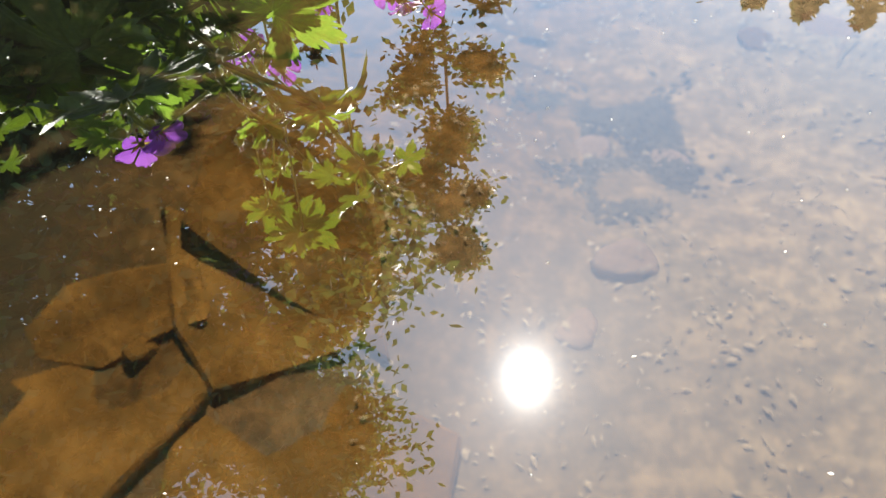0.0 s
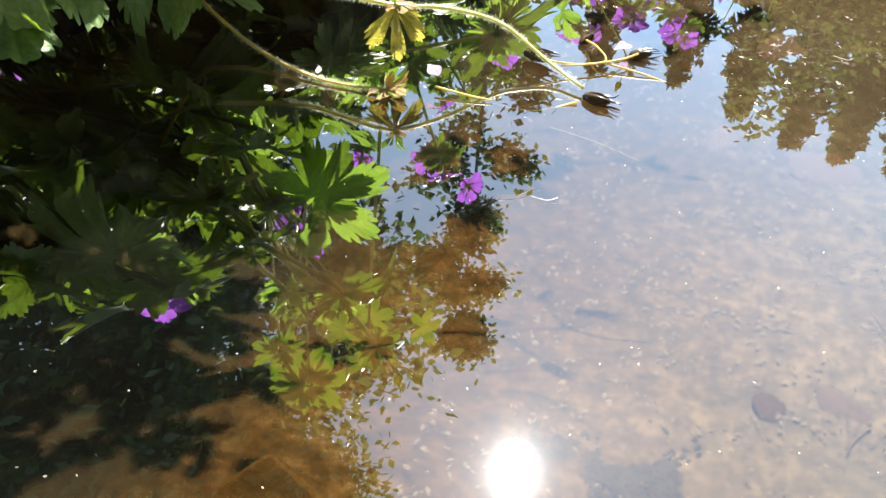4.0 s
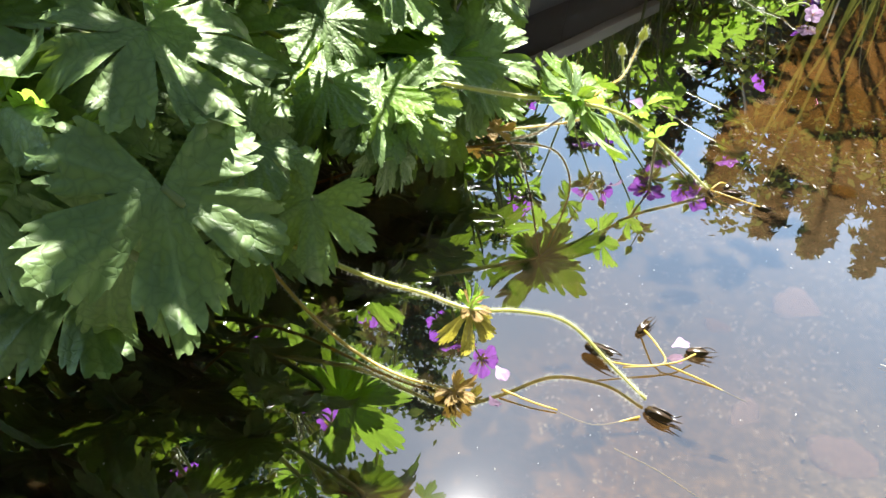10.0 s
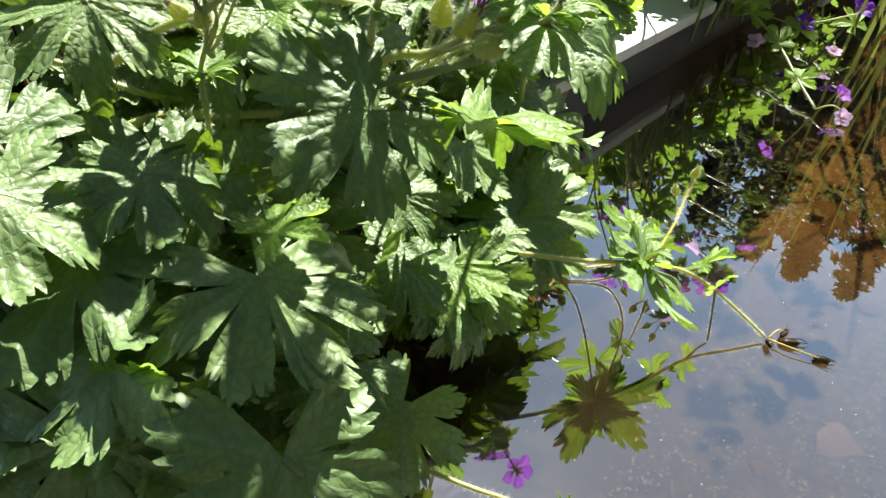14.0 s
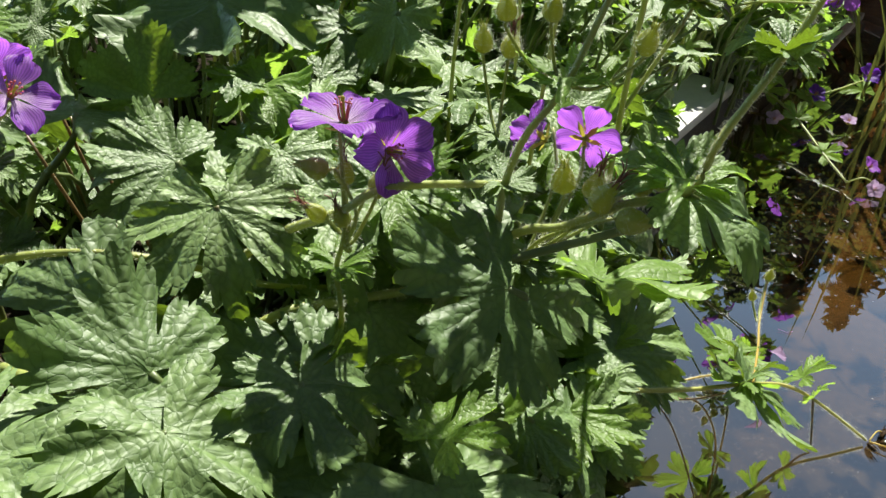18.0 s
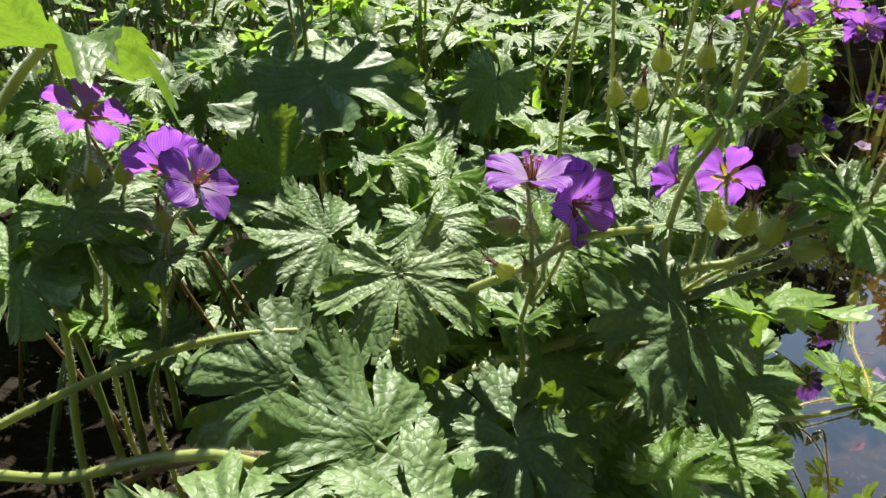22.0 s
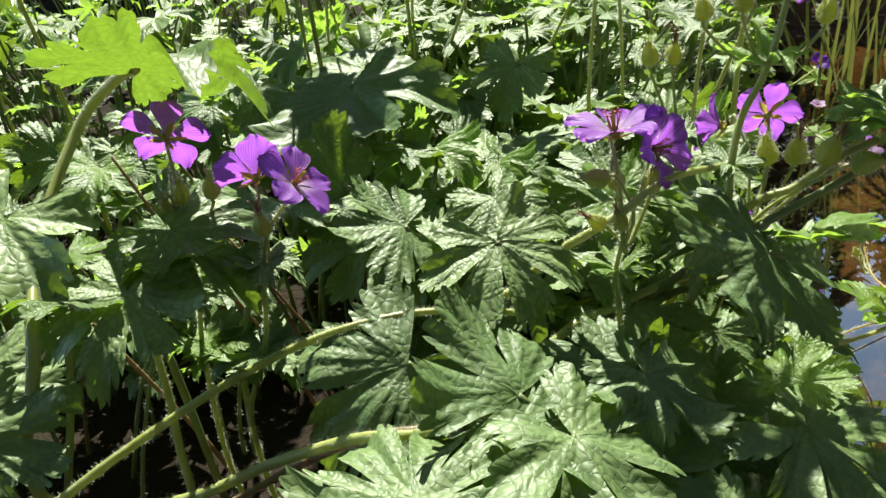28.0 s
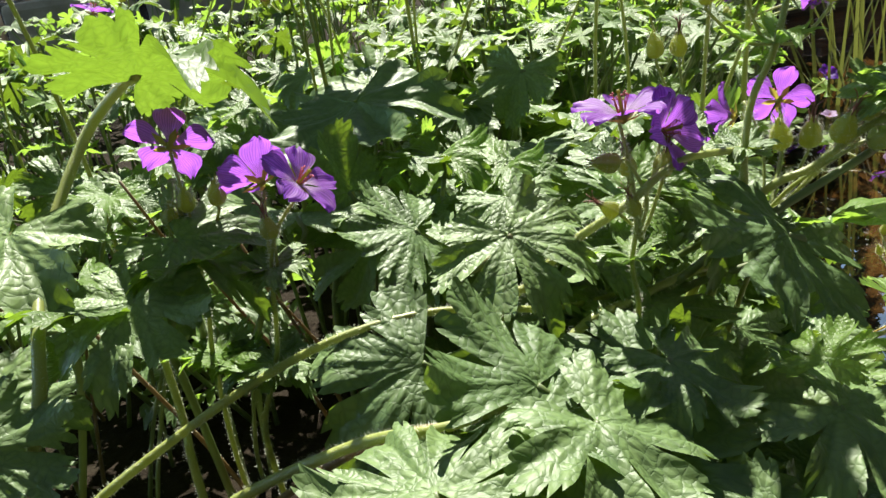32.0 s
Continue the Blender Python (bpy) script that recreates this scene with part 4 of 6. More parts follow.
for _ in range(22):       # straws on the bed
    x, y, a, h = rs.uniform(0.02, 0.4), rs.uniform(0.02, 0.75), rs.uniform(0, 6.3), rs.uniform(0.005, 0.014)
    d = np.array([math.cos(a), math.sin(a), 0]) * h
    c = np.array([x, y, bed_z(x, y) + 0.003])
    v, f, *_ = tube_arrays([c - d, c + np.array([d[1], -d[0], 0.0]) * 0.12, c + d], 0.0005, 0.0003, 5, 4)
    tagged(put("sunken_straw", mesh_of("sunken_straw", v, f, rs.choice([PALE_STONE, BED_STONE])), None), "short straw lying on the silty pond bed", "straw", "straws on the pond bed")

# ---- the near geranium ----
rg = random.Random(21)
plant = base("geranium_plant", (-0.43, 0.45, 0.03), "bushy geranium with lobed leaves and violet flowers overhanging the pond", "geranium", "geraniums by the pond")


def root_near(c, rng, reach=0.6):
    r = np.array(c, float)
    r[2] = 0.03
    to = np.array([min(r[0] - 0.03, bank_x(r[1] + .05) - 0.10), r[1] + 0.06, 0.03])
    return to + np.array([rng.uniform(-.03, .03), rng.uniform(-.03, .03), 0])


def dome(side, c, rng):
    """The upper side of a leaf: level on top of the plant, hanging steeply low on its front."""
    low = min(1.0, max(0.0, (0.158 - c[2]) / 0.045)) if c[1] < 0.42 else 0.2
    low *= 0.4 if (c[0] < -0.22 and c[2] > 0.13) or (c[0] > -0.185 and c[2] > 0.115) else 0.95
    return side, -0.05 - 1.35 * low + rng.uniform(-.45, .35), 0.85


def clear_sun(c):
    """Keeps the sun's way to the leaves over the water's edge free: a leaf in it hangs lower."""
    lands = c[1] - 0.7055 * (c[2] - 0.10)
    if c[0] > -0.195 and 0.34 < lands < 0.50 and c[2] > 0.105:
        return np.array([c[0], c[1], 0.055 + 0.25 * (c[2] - 0.105)])
    return c


# each leaf: stalk end, tip of the main lobe, upper side, radius, kind
BROAD_LEAVES = [
    ((-0.312, 0.388, 0.205), (-0.296, 0.358, 0.182), (0.07, -0.50, 0.85), 0.044, 4),
    ((-0.466, 0.370, 0.209), (-0.480, 0.325, 0.184), (0.02, -0.50, 0.87), 0.042, 4),
    ((-0.522, 0.325, 0.178), (-0.508, 0.300, 0.150), (-0.10, -0.10, 0.98), 0.044, 4),
    ((-0.447, 0.392, 0.213), (-0.470, 0.380, 0.215), (0.05, 0.40, 0.92), 0.031, 3),
    ((-0.486, 0.372, 0.206), (-0.512, 0.366, 0.214), (-0.10, 0.30, 0.95), 0.032, 3),
    ((-0.452, 0.400, 0.222), (-0.425, 0.385, 0.208), (0.00, -0.45, 0.90), 0.045, 4),
    ((-0.452, 0.407, 0.2915), (-0.420, 0.382, 0.306), (-0.05, 0.55, 0.83), 0.052, 3),
    ((-0.314, 0.323, 0.170), (-0.358, 0.307, 0.190), (0.52, -0.36, 0.78), 0.052, 4),
    ((-0.320, 0.304, 0.165), (-0.312, 0.266, 0.165), (0.00, -0.20, 0.97), 0.043, 4),
    ((-0.355, 0.278, 0.165), (-0.374, 0.318, 0.168), (0.00, -0.25, 0.95), 0.050, 4),
    ((-0.190, 0.392, 0.183), (-0.217, 0.348, 0.170), (0.42, -0.49, 0.77), 0.058, 4),
    ((-0.200, 0.435, 0.185), (-0.235, 0.410, 0.190), (0.00, -0.70, 0.70), 0.045, 4),
    ((-0.273, 0.304, 0.142), (-0.275, 0.262, 0.125), (0.00, -0.35, 0.93), 0.055, 4),
    ((-0.206, 0.313, 0.147), (-0.169, 0.292, 0.129), (0.50, -0.35, 0.79), 0.055, 4),
    ((-0.177, 0.264, 0.113), (-0.160, 0.240, 0.085), (0.45, -0.55, 0.70), 0.057, 4),
    ((-0.250, 0.260, 0.100), (-0.255, 0.230, 0.060), (0.10, -0.75, 0.60), 0.055, 4),
    ((-0.195, 0.262, 0.085), (-0.205, 0.248, 0.030), (0.20, -0.85, 0.45), 0.052, 4),
]
UPRIGHT_LEAVES = [
    ((-0.252, 0.372, 0.130), (-0.258, 0.352, 0.170), (0.10, -0.80, 0.50), 0.045, 0),
    ((-0.150, 0.430, 0.070), (-0.124, 0.446, 0.060), (0.20, -0.40, 0.85), 0.042, 0),
    ((-0.170, 0.425, 0.085), (-0.174, 0.401, 0.077), (0.15, -0.60, 0.75), 0.040, 0),
    ((-0.135, 0.430, 0.055), (-0.113, 0.438, 0.022), (0.45, -0.50, 0.70), 0.036, 0),
    ((-0.186, 0.462, 0.100), (-0.150, 0.455, 0.080), (0.20, -0.40, 0.85), 0.042, 0),
    ((-0.150, 0.432, 0.168), (-0.098, 0.470, 0.150), (0.10, 0.48, 0.87), 0.060, 1),
    ((-0.152, 0.436, 0.166), (-0.130, 0.490, 0.140), (0.05, 0.50, 0.86), 0.044, 3),
    ((-0.118, 0.556, 0.078), (-0.098, 0.560, 0.055), (0.30, -0.30, 0.90), 0.034, 0),
    ((-0.045, 0.545, 0.056), (-0.055, 0.582, 0.060), (0.10, 0.50, 0.85), 0.032, 1),
    ((-0.245, 0.275, 0.125), (-0.275, 0.262, 0.105), (-0.20, -0.50, 0.85), 0.045, 0),
    ((-0.232, 0.278, 0.112), (-0.228, 0.264, 0.136), (0.00, 0.60, 0.80), 0.028, 1),
    ((-0.262, 0.335, 0.165), (-0.240, 0.310, 0.155), (0.20, -0.20, 0.95), 0.038, 0),
    ((-0.160, 0.515, 0.110), (-0.120, 0.500, 0.075), (0.30, -0.10, 0.90), 0.042, 0),
    ((-0.378, 0.565, 0.235), (-0.368, 0.493, 0.217), (-0.20, -0.27, 0.94), 0.070, 0),
    ((-0.290, 0.660, 0.240), (-0.302, 0.635, 0.255), (0.00, -0.40, 0.92), 0.040, 0),
    ((-0.275, 0.575, 0.238), (-0.290, 0.553, 0.213), (0.00, -0.35, 0.93), 0.035, 0),
    ((-0.385, 0.485, 0.205), (-0.400, 0.475, 0.220), (0.20, -0.80, 0.60), 0.040, 0),
    ((-0.352, 0.440, 0.195), (-0.370, 0.430, 0.200), (0.00, -0.60, 0.80), 0.040, 0),
    ((-0.372, 0.455, 0.185), (-0.385, 0.435, 0.170), (0.00, -0.40, 0.90), 0.045, 0),
    ((-0.126, 0.408, 0.230), (-0.083, 0.424, 0.226), (0.10, -0.25, 0.95), 0.044, 0),
    ((-0.128, 0.410, 0.231), (-0.150, 0.440, 0.245), (0.20, -0.60, 0.75), 0.030, 2),
    ((-0.205, 0.325, 0.160), (-0.185, 0.345, 0.172), (0.10, 0.30, 0.92), 0.026, 1),
]
INNER_LEAVES = [
    ((-0.409, 0.456, 0.205), (-0.415, 0.520, 0.200), (0.05, -0.25, 0.95), 0.050, 0),
    ((-0.372, 0.620, 0.236), (-0.425, 0.640, 0.238), (0.05, -0.30, 0.95), 0.055, 0),
    ((-0.260, 0.360, 0.150), (-0.285, 0.325, 0.140), (0.05, -0.35, 0.92), 0.050, 0),
    ((-0.250, 0.400, 0.155), (-0.215, 0.375, 0.135), (0.10, -0.35, 0.92), 0.050, 0),
    ((-0.275, 0.430, 0.180), (-0.240, 0.420, 0.180), (0.10, -0.30, 0.94), 0.048, 0),
    ((-0.340, 0.450, 0.180), (-0.310, 0.440, 0.175), (0.05, -0.30, 0.94), 0.046, 0),
    ((-0.520, 0.400, 0.235), (-0.545, 0.360, 0.215), (-0.10, -0.50, 0.85), 0.055, 0),
    ((-0.545, 0.370, 0.170), (-0.520, 0.335, 0.140), (0.10, -0.60, 0.80), 0.050, 0),
    ((-0.235, 0.290, 0.115), (-0.228, 0.255, 0.090), (0.10, -0.60, 0.80), 0.050, 0),
    ((-0.300, 0.270, 0.105), (-0.305, 0.235, 0.085), (0.00, -0.40, 0.90), 0.050, 0),
    ((-0.365, 0.290, 0.125), (-0.380, 0.250, 0.110), (0.00, -0.20, 0.95), 0.050, 0),
]
KINDS = {0: (BLADES, "leaf", ""), 4: (BLADES_BROAD, "leaf", ""), 1: (BLADES_YOUNG, "leaf", "young yellow-green leaf with the sun behind it"), 2: (BLADES_BRACT, "leaf", ""), 3: (BLADES_LIT, "leaf", "large yellow-green leaf with the sun behind it")}
for c, tip, nrm, r, kind in (*BROAD_LEAVES, *UPRIGHT_LEAVES, *INNER_LEAVES):
    bl, nm, lab = KINDS[kind]
    leaf(plant, c, tip, nrm, r, bl, root_near(c, rg) if kind in (0, 4) else None, rg, 0.0021, lab, nm)

# under-storey of the near plant, lower and darker
for _ in range(64):
    y = rg.uniform(0.27, 0.62)
    x = rg.uniform(-0.36, -0.135 + 0.2 * (y - 0.4))
    top = 0.06 + 0.13 * min(1, max(0, (-0.11 + 0.2 * (y - .4) - x) / 0.16)) - 0.5 * max(0, 0.30 - y)
    z = max(0.02, top * rg.uniform(0.35, 0.92))
    a = rg.uniform(-2.6, -0.2) if y < 0.4 else rg.uniform(-3.1, 0.6)
    d = np.array([math.cos(a), math.sin(a), rg.uniform(-0.8, -0.1)])
    c = clear_sun(np.array([x, y, z]))
    leaf(plant, c, c + d * 0.05, dome(rg.uniform(-.2, .5), c, rg), rg.uniform(0.034, 0.056), BLADES, root_near(c, rg), rg, 0.0016)

# smaller leaves of the sunlit top, at all angles
for _ in range(90):
    y = rg.uniform(0.42, 0.66)
    x = rg.uniform(-0.35, -0.14 + 0.2 * (y - 0.4))
    z = 0.145 + 0.06 * min(1, (y - 0.36) / 0.12) * min(1, max(0.1, (-0.10 - x) / 0.12)) + rg.uniform(-0.05, 0.015)
    a = rg.uniform(0, 6.3)
    c = clear_sun(np.array([x, y, z]))
    d = np.array([math.cos(a), math.sin(a), rg.uniform(-0.5, 0.2)])
    young = rg.random() < 0.3
    leaf(plant, c, c + d * 0.03, (rg.uniform(-.6, .6), rg.uniform(-.7, .35), 0.75), rg.uniform(0.024, 0.044), BLADES_YOUNG if young else BLADES, root_near(c, rg), rg, 0.0015)
# broader leaves at the front
for i in range(16):
    y = rg.uniform(0.29, 0.36)
    x = rg.uniform(-0.38, -0.17)
    z = 0.06 + 0.6 * (y - 0.29) + rg.uniform(-0.02, 0.012)
    if (x + 0.32) ** 2 + (y - 0.30) ** 2 < 0.055 ** 2:
        continue
    a = rg.uniform(-2.9, -0.2)
    c = clear_sun(np.array([x, y, z]))
    d = np.array([math.cos(a), math.sin(a), rg.uniform(-0.6, 0.1)])
    leaf(plant, c, c + d * 0.03, dome(rg.uniform(-.5, .5), c, rg), rg.uniform(0.030, 0.046), BLADES, root_near(c, rg), rg, 0.0016)
# dark undergrowth
for _ in range(12):
    x, y = rg.uniform(-0.62, -0.34), rg.uniform(0.54, 0.64)
    a = rg.uniform(0, 6.3)
    c = np.array([x, y, rg.uniform(0.045, 0.11)])
    d = np.array([math.cos(a), math.sin(a), rg.uniform(-0.5, 0.0)])
    leaf(plant, c, c + d * 0.03, (rg.uniform(-.4, .4), rg.uniform(-1.0, .1), 0.8), rg.uniform(0.030, 0.048), BLADES_LOW, (x + .01, y + .02, .03), rg, 0.0014)
# bare stalks inside the plant, most in the shade-darkened colour
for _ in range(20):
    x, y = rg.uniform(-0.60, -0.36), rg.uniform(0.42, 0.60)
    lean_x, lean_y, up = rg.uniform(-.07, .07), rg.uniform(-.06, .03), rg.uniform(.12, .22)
    stalk("leaf_stalk", [(x, y, .03), (x + lean_x * .3, y + lean_y * .4, up * .5), (x + lean_x, y + lean_y, up)], 0.0015, 0.0010, rg.choice([STEM_SHADED, STEM_SHADED, STEM_DRY]), plant, 6, 5, 800, "", rg)

HAIRY = 5200

def stem(mat, r0, r1, *pts):
    stalk("flower_stem", pts, r0 * 0.78, r1 * 0.78, mat, plant, 8, 6, HAIRY, "", rg)


stem(STEM, 0.0031, 0.0018, (-0.64, 0.41, 0.02), (-0.58, 0.385, 0.065), (-0.521, 0.37, 0.109), (-0.487, 0.37, 0.131), (-0.437, 0.375, 0.157), (-0.395, 0.38, 0.172), (-0.359, 0.385, 0.176), (-0.329, 0.39, 0.172), (-0.292, 0.40, 0.161), (-0.255, 0.42, 0.154))
stem(STEM, 0.0036, 0.0026, (-0.60, 0.44, 0.02), (-0.535, 0.395, 0.075), (-0.462, 0.36, 0.109), (-0.419, 0.352, 0.129), (-0.379, 0.332, 0.152), (-0.350, 0.316, 0.163), (-0.316, 0.322, 0.167))
stem(STEM_DRY, 0.0026, 0.0020, (-0.47, 0.42, 0.05), (-0.41, 0.36, 0.12), (-0.372, 0.335, 0.150), (-0.345, 0.325, 0.158))
stem(STEM, 0.0030, 0.0024, (-0.34, 0.37, 0.11), (-0.290, 0.38, 0.157), (-0.259, 0.40, 0.159), (-0.217, 0.42, 0.160), (-0.19, 0.43, 0.15))
stem(STEM, 0.0027, 0.0020, (-0.35, 0.43, 0.06), (-0.316, 0.40, 0.162), (-0.305, 0.395, 0.177), (-0.285, 0.39, 0.196), (-0.260, 0.385, 0.212), (-0.240, 0.383, 0.227), (-0.201, 0.42, 0.216), (-0.198, 0.42, 0.217))
stem(STEM, 0.0026, 0.0018, (-0.23, 0.44, 0.12), (-0.195, 0.418, 0.190), (-0.170, 0.41, 0.206), (-0.150, 0.408, 0.220), (-0.126, 0.406, 0.231), (-0.118, 0.41, 0.254), (-0.103, 0.415, 0.286), (-0.085, 0.425, 0.33))
stem(STEM, 0.0026, 0.0018, (-0.215, 0.43, 0.13), (-0.200, 0.42, 0.190), (-0.198, 0.42, 0.215), (-0.192, 0.425, 0.237), (-0.179, 0.43, 0.259), (-0.165, 0.44, 0.30))
stem(STEM, 0.0036, 0.0030, (-0.49, 0.40, 0.03), (-0.511, 0.34, 0.135), (-0.499, 0.345, 0.193), (-0.503, 0.37, 0.213), (-0.510, 0.40, 0.223), (-0.502, 0.43, 0.248), (-0.490, 0.445, 0.268), (-0.466, 0.425, 0.285), (-0.452, 0.407, 0.2915))
stem(STEM, 0.0024, 0.0028, (-0.481, 0.42, 0.175), (-0.476, 0.41, 0.132), (-0.474, 0.40, 0.105), (-0.469, 0.39, 0.06), (-0.468, 0.39, 0.03))
stem(STEM, 0.0009, 0.0018, (-0.451, 0.42, 0.255), (-0.449, 0.415, 0.234), (-0.448, 0.41, 0.214), (-0.450, 0.41, 0.185), (-0.454, 0.41, 0.155), (-0.459, 0.42, 0.087), (-0.455, 0.43, 0.03))
stem(STEM, 0.0009, 0.0021, (-0.393, 0.391, 0.238), (-0.407, 0.39, 0.223), (-0.414, 0.392, 0.204), (-0.418, 0.395, 0.178), (-0.424, 0.40, 0.154), (-0.438, 0.41, 0.120), (-0.442, 0.42, 0.085), (-0.44, 0.43, 0.03))
stem(STEM, 0.0009, 0.0010, (-0.412, 0.405, 0.236), (-0.413, 0.398, 0.220), (-0.414, 0.392, 0.204))
stem(STEM, 0.0009, 0.0018, (-0.262, 0.389, 0.248), (-0.259, 0.385, 0.225), (-0.258, 0.385, 0.202), (-0.261, 0.385, 0.184), (-0.260, 0.39, 0.148), (-0.28, 0.42, 0.06))
stem(STEM, 0.0008, 0.0010, (-0.244, 0.391, 0.236), (-0.250, 0.387, 0.220), (-0.258, 0.385, 0.200))
stem(STEM, 0.0009, 0.0018, (-0.165, 0.458, 0.222), (-0.166, 0.452, 0.205), (-0.185, 0.43, 0.170), (-0.21, 0.43, 0.10))
stem(STEM, 0.0009, 0.0010, (-0.18, 0.465, 0.226), (-0.176, 0.452, 0.205), (-0.185, 0.43, 0.172))
# over the water
stem(STEM_PALE, 0.0017, 0.0010, (-0.24, 0.38, 0.09), (-0.181, 0.345, 0.044), (-0.150, 0.342, 0.036), (-0.116, 0.340, 0.031), (-0.090, 0.336, 0.033), (-0.068, 0.333, 0.033), (-0.045, 0.345, 0.029), (-0.021, 0.357, 0.019), (0.004, 0.348, 0.007), (0.022, 0.335, 0.003))
stem(STEM_GOLD, 0.0012, 0.0009, (-0.22, 0.36, 0.09), (-0.180, 0.348, 0.030), (-0.153, 0.335, 0.012), (-0.125, 0.322, 0.004), (-0.103, 0.314, 0.002), (-0.085, 0.311, 0.0015), (-0.066, 0.311, 0.002))
stem(STEM_PALE, 0.0022, 0.0011, (-0.22, 0.455, 0.090), (-0.168, 0.459, 0.078), (-0.131, 0.470, 0.074), (-0.100, 0.482, 0.069), (-0.074, 0.494, 0.065), (-0.041, 0.512, 0.060), (-0.012, 0.530, 0.050), (0.015, 0.545, 0.031), (0.040, 0.546, 0.015), (0.058, 0.546, 0.003))
stem(STEM_GOLD, 0.0012, 0.0008, (-0.21, 0.52, 0.05), (-0.140, 0.530, 0.012), (-0.100, 0.549, 0.006), (-0.075, 0.566, 0.006), (-0.045, 0.577, 0.012), (-0.030, 0.560, 0.030), (-0.036, 0.520, 0.055))
stem(STEM_DRY, 0.0010, 0.0007, (0.015, 0.545, 0.031), (0.018, 0.539, 0.014), (0.019, 0.530, 0.001))
stem(STEM_GOLD, 0.0010, 0.0007, (-0.036, 0.515, 0.060), (-0.022, 0.565, 0.052), (-0.012, 0.605, 0.045), (-0.005, 0.636, 0.060))
stem(STEM_DRY, 0.0008, 0.0007, (-0.040, 0.510, 0.058), (-0.060, 0.540, 0.020), (-0.075, 0.555, 0.004), (-0.10, 0.56, -0.01))

FLOWERS = [  # place, facing, radius, folded up, turn
    ((-0.451, 0.422, 0.258), (0.05, 0.86, 0.42), 0.0190, 4, 18),
    ((-0.394, 0.389, 0.241), (0.62, -0.34, 0.60), 0.0182, 10, 30),
    ((-0.413, 0.407, 0.240), (-0.45, 0.60, 0.55), 0.0190, 30, 0),
    ((-0.260, 0.389, 0.248), (-0.08, 0.06, 0.98), 0.0215, 14, 40),
    ((-0.243, 0.392, 0.238), (0.58, -0.62, 0.25), 0.0190, 24, 10),
    ((-0.165, 0.459, 0.226), (0.25, 0.90, 0.22), 0.0168, 6, 20),
    ((-0.184, 0.470, 0.218), (-0.75, 0.50, 0.15), 0.0175, 35, 5),
]
for p, d, r, fold, turn in FLOWERS:
    flower(plant, p, d, r, fold, PETALS_NARROW if d[1] > 0.7 else None, rg, turn=turn)

BUDS_LEFT = [
    ((-0.455, 0.41, 0.233), (-0.1, 0, -1), 0.012), ((-0.447, 0.41, 0.23), (0, 0, 1), 0.012), ((-0.434, 0.41, 0.231), (0.1, 0, 1), 0.0125), ((-0.41, 0.39, 0.219), (-0.1, 0, 1), 0.012),
    ((-0.159, 0.44, 0.205), (0.1, -0.1, 1), 0.0165), ((-0.146, 0.418, 0.222), (0.7, 0, 0.7), 0.0165), ((-0.152, 0.4, 0.217), (1, -0.1, 0.1), 0.0165), ((-0.16, 0.41, 0.215), (0.4, 0, 0.8), 0.0165),
    ((-0.172, 0.44, 0.206), (-0.1, 0, 1), 0.0165), ((-0.264, 0.382, 0.231), (-1, -0.1, 0.15), 0.013), ((-0.259, 0.39, 0.222), (-0.1, 0, 1), 0.012), ((-0.246, 0.385, 0.221), (0.2, 0, 1), 0.013),
    ((-0.258, 0.385, 0.206), (-0.3, -0.2, 1), 0.011)]
BUDS_RIGHT = [
    ((-0.266, 0.385, 0.208), (-0.7, -0.2, 0.6), 0.011), ((-0.217, 0.486, 0.25), (-0.1, 0, 1), 0.014), ((-0.205, 0.486, 0.249), (0.05, 0, 1), 0.014), ((-0.15, 0.44, 0.272), (0.2, 0, 1), 0.014),
    ((-0.188, 0.44, 0.281), (0, 0, 1), 0.013), ((-0.206, 0.44, 0.279), (-0.1, 0, 1), 0.013), ((-0.138, 0.42, 0.224), (0.5, 0.1, 0.8), 0.0165), ((-0.005, 0.636, 0.06), (0.1, 0.1, 1), 0.01),
    ((-0.016, 0.62, 0.052), (-0.3, 0, 1), 0.009), ((-0.175, 0.445, 0.305), (-0.2, 0, 1), 0.013), ((-0.158, 0.445, 0.31), (0.2, 0, 1), 0.013), ((-0.09, 0.43, 0.335), (0.2, 0, 1), 0.013),
    ((-0.075, 0.43, 0.33), (0.6, 0, 1), 0.013)]
HUB = [(-0.449, 0.412, 0.215), (-0.414, 0.392, 0.204), (-0.185, 0.43, 0.178), (-0.258, 0.385, 0.196), (-0.205, 0.47, 0.215), (-0.179, 0.43, 0.259), (-0.012, 0.605, 0.045), (-0.165, 0.44, 0.295), (-0.09, 0.42, 0.32)]
for foot, d, ln in BUDS_LEFT + BUDS_RIGHT:
    open_bud = rg.random() < 0.3
    bud(plant, foot, d, ln * 0.98, BUDS_OPEN if open_bud else BUDS, rg, "spent bud with red stigma tips" if open_bud else "")
    hub = min(HUB, key=lambda h: (h[0] - foot[0]) ** 2 + (h[1] - foot[1]) ** 2 + (h[2] - foot[2]) ** 2 + (0.01 if h[2] > foot[2] - 0.004 else 0.0))
    a, b = np.array(hub), np.array(foot)
    dv = np.array(d, float) / np.linalg.norm(d) * 0.008
    stalk("bud_stalk", [a, a * 0.5 + b * 0.5 - dv, b - dv * 0.4, b], 0.0009, 0.0007, STEM, plant, 6, 4, 3500, "", rg)

